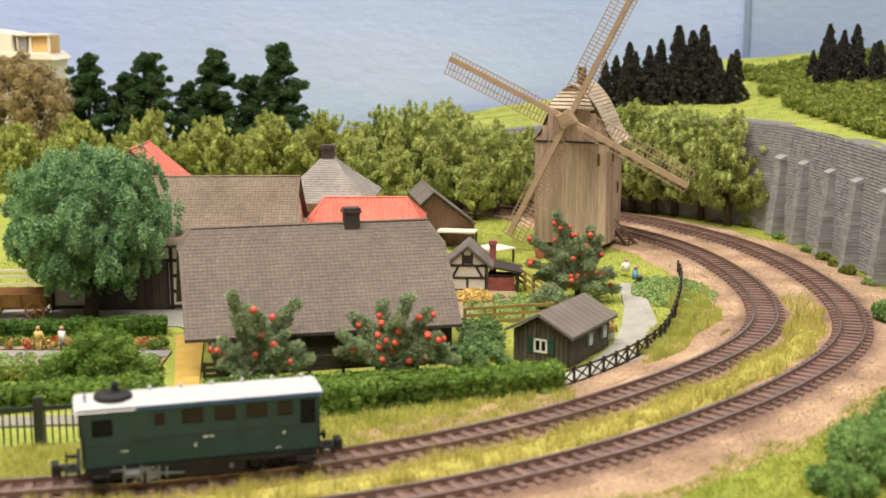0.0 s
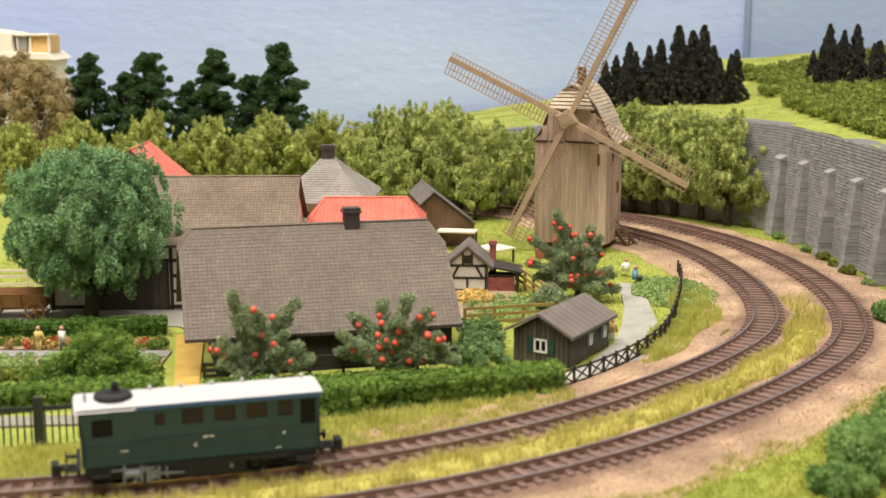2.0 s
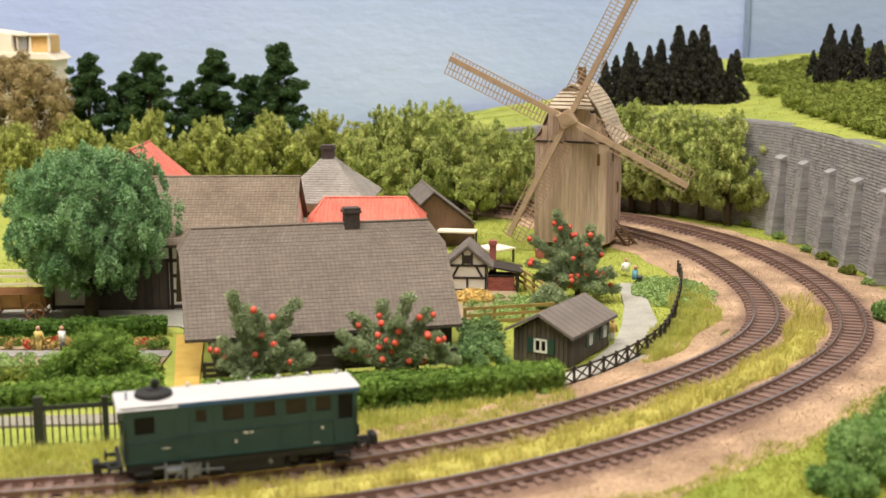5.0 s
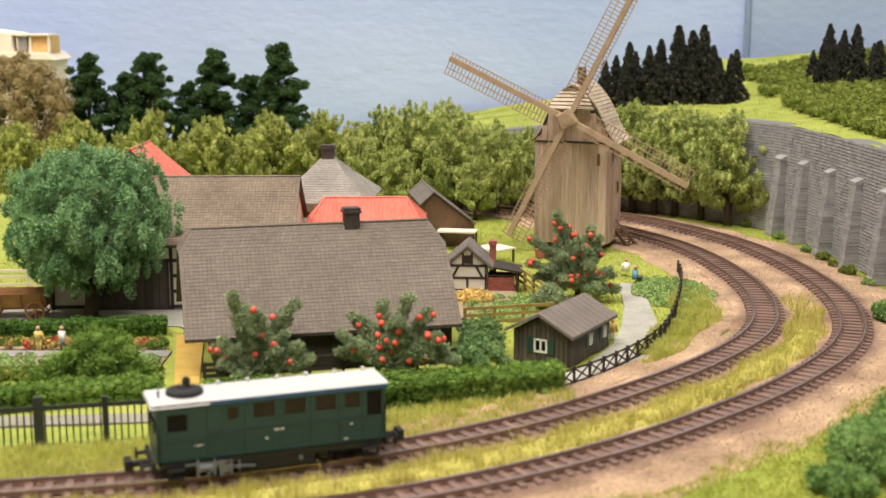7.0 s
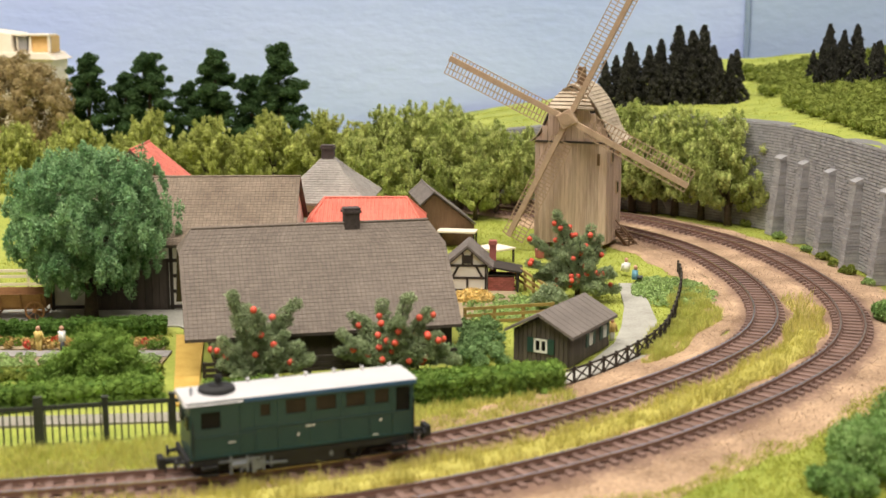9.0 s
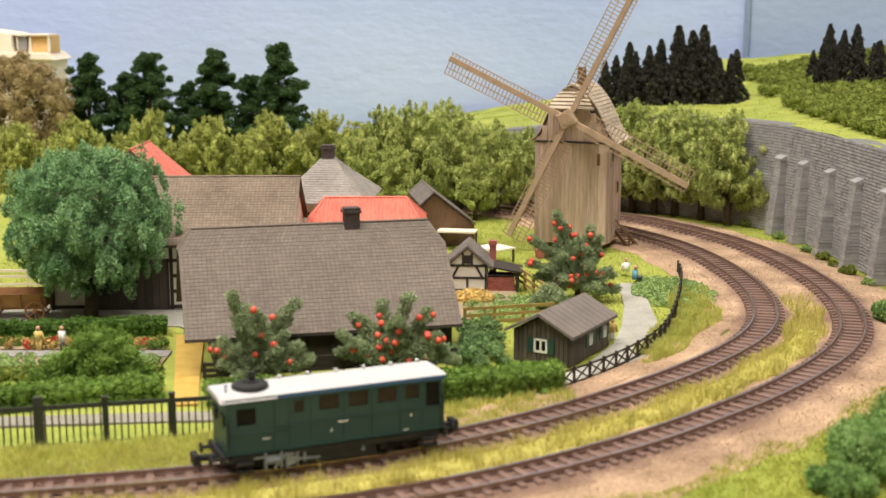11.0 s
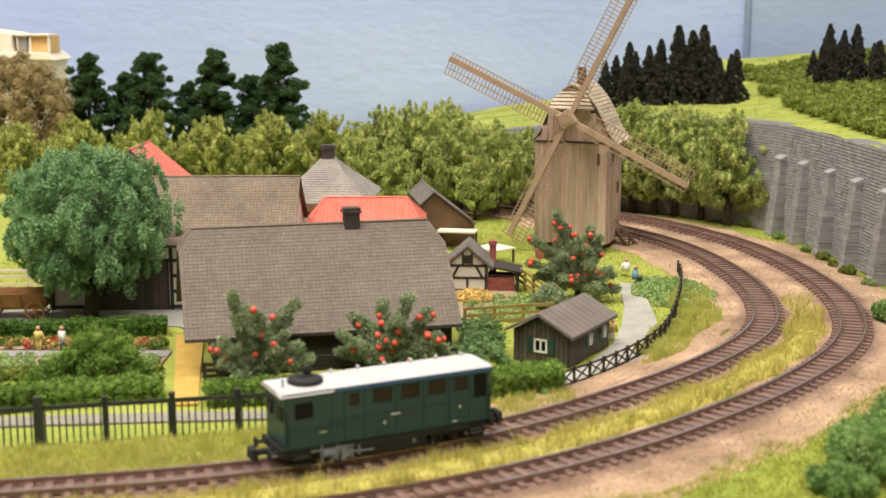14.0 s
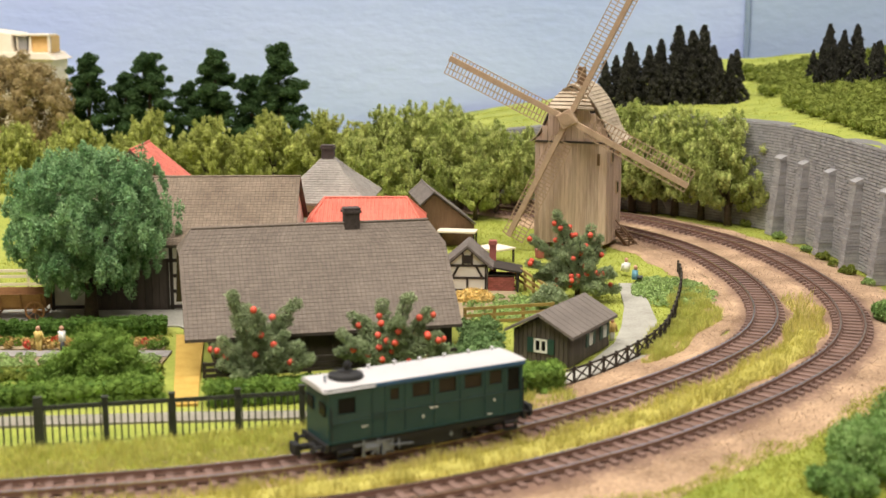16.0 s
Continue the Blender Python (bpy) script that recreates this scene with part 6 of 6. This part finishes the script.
# ---- railcar ----
def shell(x0, x1, yw, z0, z1, holes):
    """A closed ring of side sheets with window openings, as one connected surface."""
    xs = sorted({x0, x1} | {h[0] for h in holes} | {h[1] for h in holes})
    zs = sorted({z0, z1} | {h[2] for h in holes} | {h[3] for h in holes})
    ring = [(x, -yw) for x in xs] + [(x, yw) for x in reversed(xs)]
    n, s = len(ring), Shape()
    v = [(x, y, z) for z in zs for x, y in ring]
    f = []
    for k in range(len(zs) - 1):
        for i in range(n):
            j = (i + 1) % n
            a, b = sorted((ring[i][0], ring[j][0]))
            zm = (zs[k] + zs[k + 1]) / 2
            if any(h[0] - 1e-6 <= a and b <= h[1] + 1e-6 and h[2] < zm < h[3] for h in holes) and b - a > 1e-6:
                continue
            f.append((k * n + i, k * n + j, (k + 1) * n + j, (k + 1) * n + i))
    return s.add(v, f)


def railcar():
    t = thing("railcar", 0, 0, 0.4, 0, "small dark green steam railcar with white roof", "railcar")
    holes = [(-2.74, -2.2, 1.36, 1.84), (-1.2, -0.9, 1.54, 1.9), (-0.52, 0.06, 1.52, 1.95), (0.3, 0.88, 1.52, 1.95), (1.12, 1.7, 1.52, 1.95), (1.92, 2.36, 1.52, 1.95), (2.52, 2.95, 1.25, 1.95)]
    b = shell(-3.0, 3.05, 0.74, 0.6, 2.09, holes)
    body = part("body", b, CAR_GREEN, t)
    so = body.modifiers.new("sheet", "SOLIDIFY")
    so.thickness, so.offset = 0.06 * S, -1
    part("floor", Shape().box(0, 0, 0.58, 5.9, 1.4, 0.07), CAR_BLACK, body)
    b = Shape().box(-2.1, -0.753, 1.14, 1.75, 0.03, 0.025).box(0.6, -0.753, 1.24, 4.6, 0.03, 0.025).box(0, -0.753, 0.6, 6.0, 0.03, 0.04)
    part("belt_rail", b, CAR_GREEN, body)
    # The last hole is the open platform; its black pane paints the shade inside.
    for i, (x0, x1, z0, z1) in enumerate(holes):
        for y in (-0.695, 0.695):
            w = part("window", Shape().box((x0 + x1) / 2, y, z0 - 0.01, x1 - x0 + 0.02, 0.02, z1 - z0 + 0.02), PANE if i in (0, 6) else CAR_PANE, body)
            f = Shape()
            ys = y + (-0.045 if y < 0 else 0.045)
            for a in (x0, x1):
                f.box(a, ys, z0, 0.035, 0.02, z1 - z0)
            for c in (z0, z1):
                f.box((x0 + x1) / 2, ys, c - 0.017, x1 - x0, 0.02, 0.035)
            part("window_frame", f, CAR_GREEN, w)
    for x in (-2.95, -1.7, -1.32, -0.72, 0.18, 1.0, 1.8, 2.44, 2.98):
        part("panel_strip", Shape().box(x, -0.75, 0.62, 0.03, 0.03, 1.38), CAR_GREEN, body)
    for z in (1.35,):
        for y in (-0.4, 0.4):
            part("window", Shape().box(-3.03, y, z, 0.03, 0.4, 0.34), PANE, body)
            part("window", Shape().box(3.03, y, z, 0.03, 0.4, 0.34), PANE, body)
    # unreadable lettering as small pale bars
    for x, z, w, h in ((0.15, 1.14, 0.26, 0.045), (-0.18, 0.92, 0.05, 0.08), (2.1, 1.05, 0.05, 0.07), (1.95, 0.68, 0.14, 0.025), (-1.95, 0.95, 0.2, 0.025)):
        part("lettering", Shape().box(x, -0.753, z, w, 0.01, h), WHITE_PAINT, body)
    # roof: shallow arch, wider over the boiler room
    def arch(x0, x1, hw, z, rise):
        pts = [(x0, -hw + 2 * hw * i / 14, z + rise * (1 - (2 * i / 14 - 1) ** 4)) for i in range(15)]
        pts = [(x0, -hw, z - 0.015)] + pts + [(x0, hw, z - 0.015)]
        return Shape().prism(pts, (x1 - x0, 0, 0))
    rf = part("roof", arch(-3.1, 3.14, 0.755, 2.11, 0.04), CAR_ROOF, t, bevel=0.03)
    part("boiler_roof", arch(-3.14, -1.62, 0.785, 2.03, 0.13), CAR_ROOF, rf, bevel=0.03)
    # Bluish shadow along the gutter under the roof edge, put into this strip's colour.
    part("gutter_shadow", Shape().box(0.76, -0.765, 2.0, 4.7, 0.03, 0.085), CAR_GUTTER_SHADE, rf)
    s, n = Shape(), 20
    rim = ((0.44, 2.12), (0.49, 2.18), (0.47, 2.27), (0.3, 2.33), (0.2, 2.33))
    v = [(-2.15 + rr * math.cos(6.2832 * k / n), rr * math.sin(6.2832 * k / n), z) for k in range(n) for rr, z in rim]
    s.add(v, [(k * 5 + i, k * 5 + i + 1, (k + 1) % n * 5 + i + 1, (k + 1) % n * 5 + i) for k in range(n) for i in range(4)])
    s.tube((-2.15, 0, 2.0), (-2.15, 0, 2.36), 0.3, 0.21, 14)
    s.tube((-2.1, 0, 2.3), (-2.1, 0, 2.58), 0.1, 0.075, 10)
    s.tube((-2.1, 0, 2.46), (-2.1, 0, 2.52), 0.12, 0.12, 10)
    part("chimney", s, CAR_BLACK, t, "flat black round chimney cap")
    part("whistle", Shape().tube((-2.85, -0.2, 2.05), (-2.85, -0.2, 2.3), 0.03, 0.03, 8).ball((-2.85, -0.2, 2.32), 0.045), CAR_STEEL, t)
    for x in (-1.2, -0.4, 0.4, 1.2, 2.0, 2.8):
        part("roof_vent", Shape().tube((x, 0.55, 2.08), (x, 0.55, 2.2), 0.035, 0.035, 8).ball((x, 0.55, 2.22), 0.06, 0.06, 0.04), CAR_ROOF, rf)
    # underframe
    part("underframe", Shape().box(0, 0, 0.42, 5.9, 1.3, 0.16), CAR_BLACK, t)
    part("sole_bar", Shape().box(0, -0.7, 0.4, 5.9, 0.08, 0.16).box(0, 0.7, 0.4, 5.9, 0.08, 0.16), CAR_BLACK, t)
    # Three added black boxes fill the see-through gap so the underside reads dark.
    part("dark_fill_near", Shape().box(0.1, -0.5, 0.1, 2.0, 0.4, 0.36), CAR_BLACK, t, bevel=0.03)
    part("dark_fill_front", Shape().box(-1.5, 0, 0.08, 2.2, 0.7, 0.36), CAR_BLACK, t)
    part("dark_fill_rear", Shape().box(1.3, 0.1, 0.1, 3.0, 0.5, 0.36), CAR_BLACK, t)
    part("axle_box", Shape().box(1.35, -0.6, 0.2, 0.2, 0.08, 0.22), CAR_BLACK, t)
    eng = part("engine", Shape().tube((-1.95, -0.66, 0.34), (-1.6, -0.66, 0.34), 0.13, 0.13, 12), CAR_STEEL, t, "grey steel steam cylinder")
    for x, z, h, w in ((-1.98, 0.08, 0.5, 0.08), (-1.55, 0.1, 0.46, 0.08), (-1.38, 0.06, 0.42, 0.12), (-1.12, 0.1, 0.4, 0.07), (-0.92, 0.16, 0.3, 0.06)):
        part("valve_gear", Shape().box(x, -0.7, z, w, 0.1, h), CAR_STEEL, eng, bevel=0.02)
    part("crank_disc", Shape().tube((-1.28, -0.72, 0.3), (-1.28, -0.66, 0.3), 0.17, 0.17, 14), CAR_STEEL, eng)
    part("rod", Shape().beam((-1.2, -0.74, 0.3), (-0.5, -0.74, 0.26), 0.05, 0.05), CAR_STEEL, eng)
    part("rod", Shape().beam((-2.3, -0.74, 0.46), (-1.2, -0.74, 0.46), 0.05, 0.05), CAR_STEEL, eng)
    part("rod", Shape().beam((-1.75, -0.74, 0.14), (-1.4, -0.74, 0.5), 0.06, 0.05), CAR_STEEL, eng)
    for x in (-2.55, 2.62):
        st = part("steps", Shape().box(x, -0.78, 0.14, 0.44, 0.18, 0.05).box(x, -0.8, 0.34, 0.44, 0.14, 0.05), CAR_BLACK, t)
        part("bracket", Shape().box(x - 0.2, -0.74, 0.14, 0.04, 0.05, 0.34).box(x + 0.2, -0.74, 0.14, 0.04, 0.05, 0.34), CAR_BLACK, st)
    part("valve", Shape().tube((0.72, -0.72, 0.3), (0.72, -0.6, 0.3), 0.06, 0.06, 8).box(0.72, -0.68, 0.3, 0.05, 0.05, 0.16), CAR_STEEL, t, "small grey drain valve")
    for e in (-1, 1):
        part("buffer_beam", Shape().box(e * 3.08, 0, 0.4, 0.1, 1.6, 0.22), CAR_BLACK, t)
        for y in (-0.55, 0.55):
            bf = part("buffer", Shape().tube((e * 3.1, y, 0.5), (e * 3.36, y, 0.5), 0.06, 0.05, 8), CAR_BLACK, t)
            part("buffer_head", Shape().tube((e * 3.36, y, 0.5), (e * 3.41, y, 0.5), 0.15, 0.15, 12), CAR_BLACK, bf)
        c = part("coupler", Shape().box(e * 3.35, 0, 0.34, 0.5, 0.2, 0.14).box(e * 3.66, 0, 0.26, 0.18, 0.44, 0.3), CAR_BLACK, t, "black hook coupler", bevel=0.02)
        part("coupler_pin", Shape().box(e * 3.55, 0, 0.1, 0.05, 0.08, 0.2), CAR_BLACK, c)
    for x in (-2.95, 3.02):
        for y in (-0.79, 0.79):
            part("grab_rail", Shape().tube((x, y * 1.03, 0.7), (x, y * 1.03, 1.6), 0.018, 0.018, 6), CAR_BLACK, t)
    # two axles with spoked wheels
    wheels = []
    for x in (-1.45, 1.35):
        ax = part("wheelset", Shape().tube((0, -0.55, 0), (0, 0.55, 0), 0.05, 0.05, 8), CAR_BLACK, t)
        ax.location = (x * S, 0, 0.3 * S)
        for y in (-0.5, 0.5):
            w = Shape()
            n, d = 24, 0.05
            for k in range(n):
                a, c = 6.2832 * k / n, 6.2832 * (k + 1) / n
                v = []
                for q in (a, c):
                    for rr, yy in ((0.3, y - d), (0.3, y + d), (0.24, y + d), (0.24, y - d)):
                        v.append((rr * math.cos(q), yy, rr * math.sin(q)))
                w.add(v, [(i, (i + 1) % 4, 4 + (i + 1) % 4, 4 + i) for i in range(4)])
            for k in range(9):
                a = 6.2832 * k / 9
                w.beam((0, y, 0), (0.26 * math.cos(a), y, 0.26 * math.sin(a)), 0.04, 0.04, (0, 1, 0))
            part("wheel", w, CAR_BLACK, ax)
        wheels.append((ax, x))
    return t, wheels


CAR_PANE = material("railcar_window", (0.026, 0.02, 0.014), (0.05, 0.036, 0.025), 0.35, 0.5, 0.05, 0, 0)
CAR_PANE.node_tree.nodes["Principled BSDF"].inputs["Specular IOR Level"].default_value = 0.2
CAR_GUTTER_SHADE = material("railcar_gutter_shadow_blue", (0.03, 0.09, 0.19), (0.045, 0.12, 0.25), 0.4, 0.5, 0.05, 0, 0)
CAR, WHEELS = railcar()

RUN_START = 40.78


def run(t):
    """How far the railcar has gone by t seconds: it starts gently and gathers speed."""
    if t <= 2.3:
        return 0.0
    u = t - 2.45
    if u < 0.3:
        return 0.398 * 0.3 * ((t - 2.3) / 0.45) ** 2 * 0.98
    return 0.3984 * u - 0.00363 * u * u + 0.00055 * u ** 3


def motions():
    times = [0.0, 1.0, 2.0, 2.3, 2.5, 2.7] + [3.0 + 0.5 * i for i in range(27)]
    rows = []
    for t in times:
        a, _ = place_on(INNER, RUN_START + run(t) - 1.4)
        b, _ = place_on(INNER, RUN_START + run(t) + 1.4)
        rows.append((t, pose((a[0] + b[0]) / 2 * S, (a[1] + b[1]) / 2 * S, 0.4 * S, 0, 0, math.degrees(math.atan2(b[1] - a[1], b[0] - a[0])))))
    walk(CAR, rows)
    for ax, x in WHEELS:
        walk(ax, [(t, pose(x * S, 0, 0.3 * S, 0, math.degrees(run(t) / 0.3), 0)) for t in times])


motions()
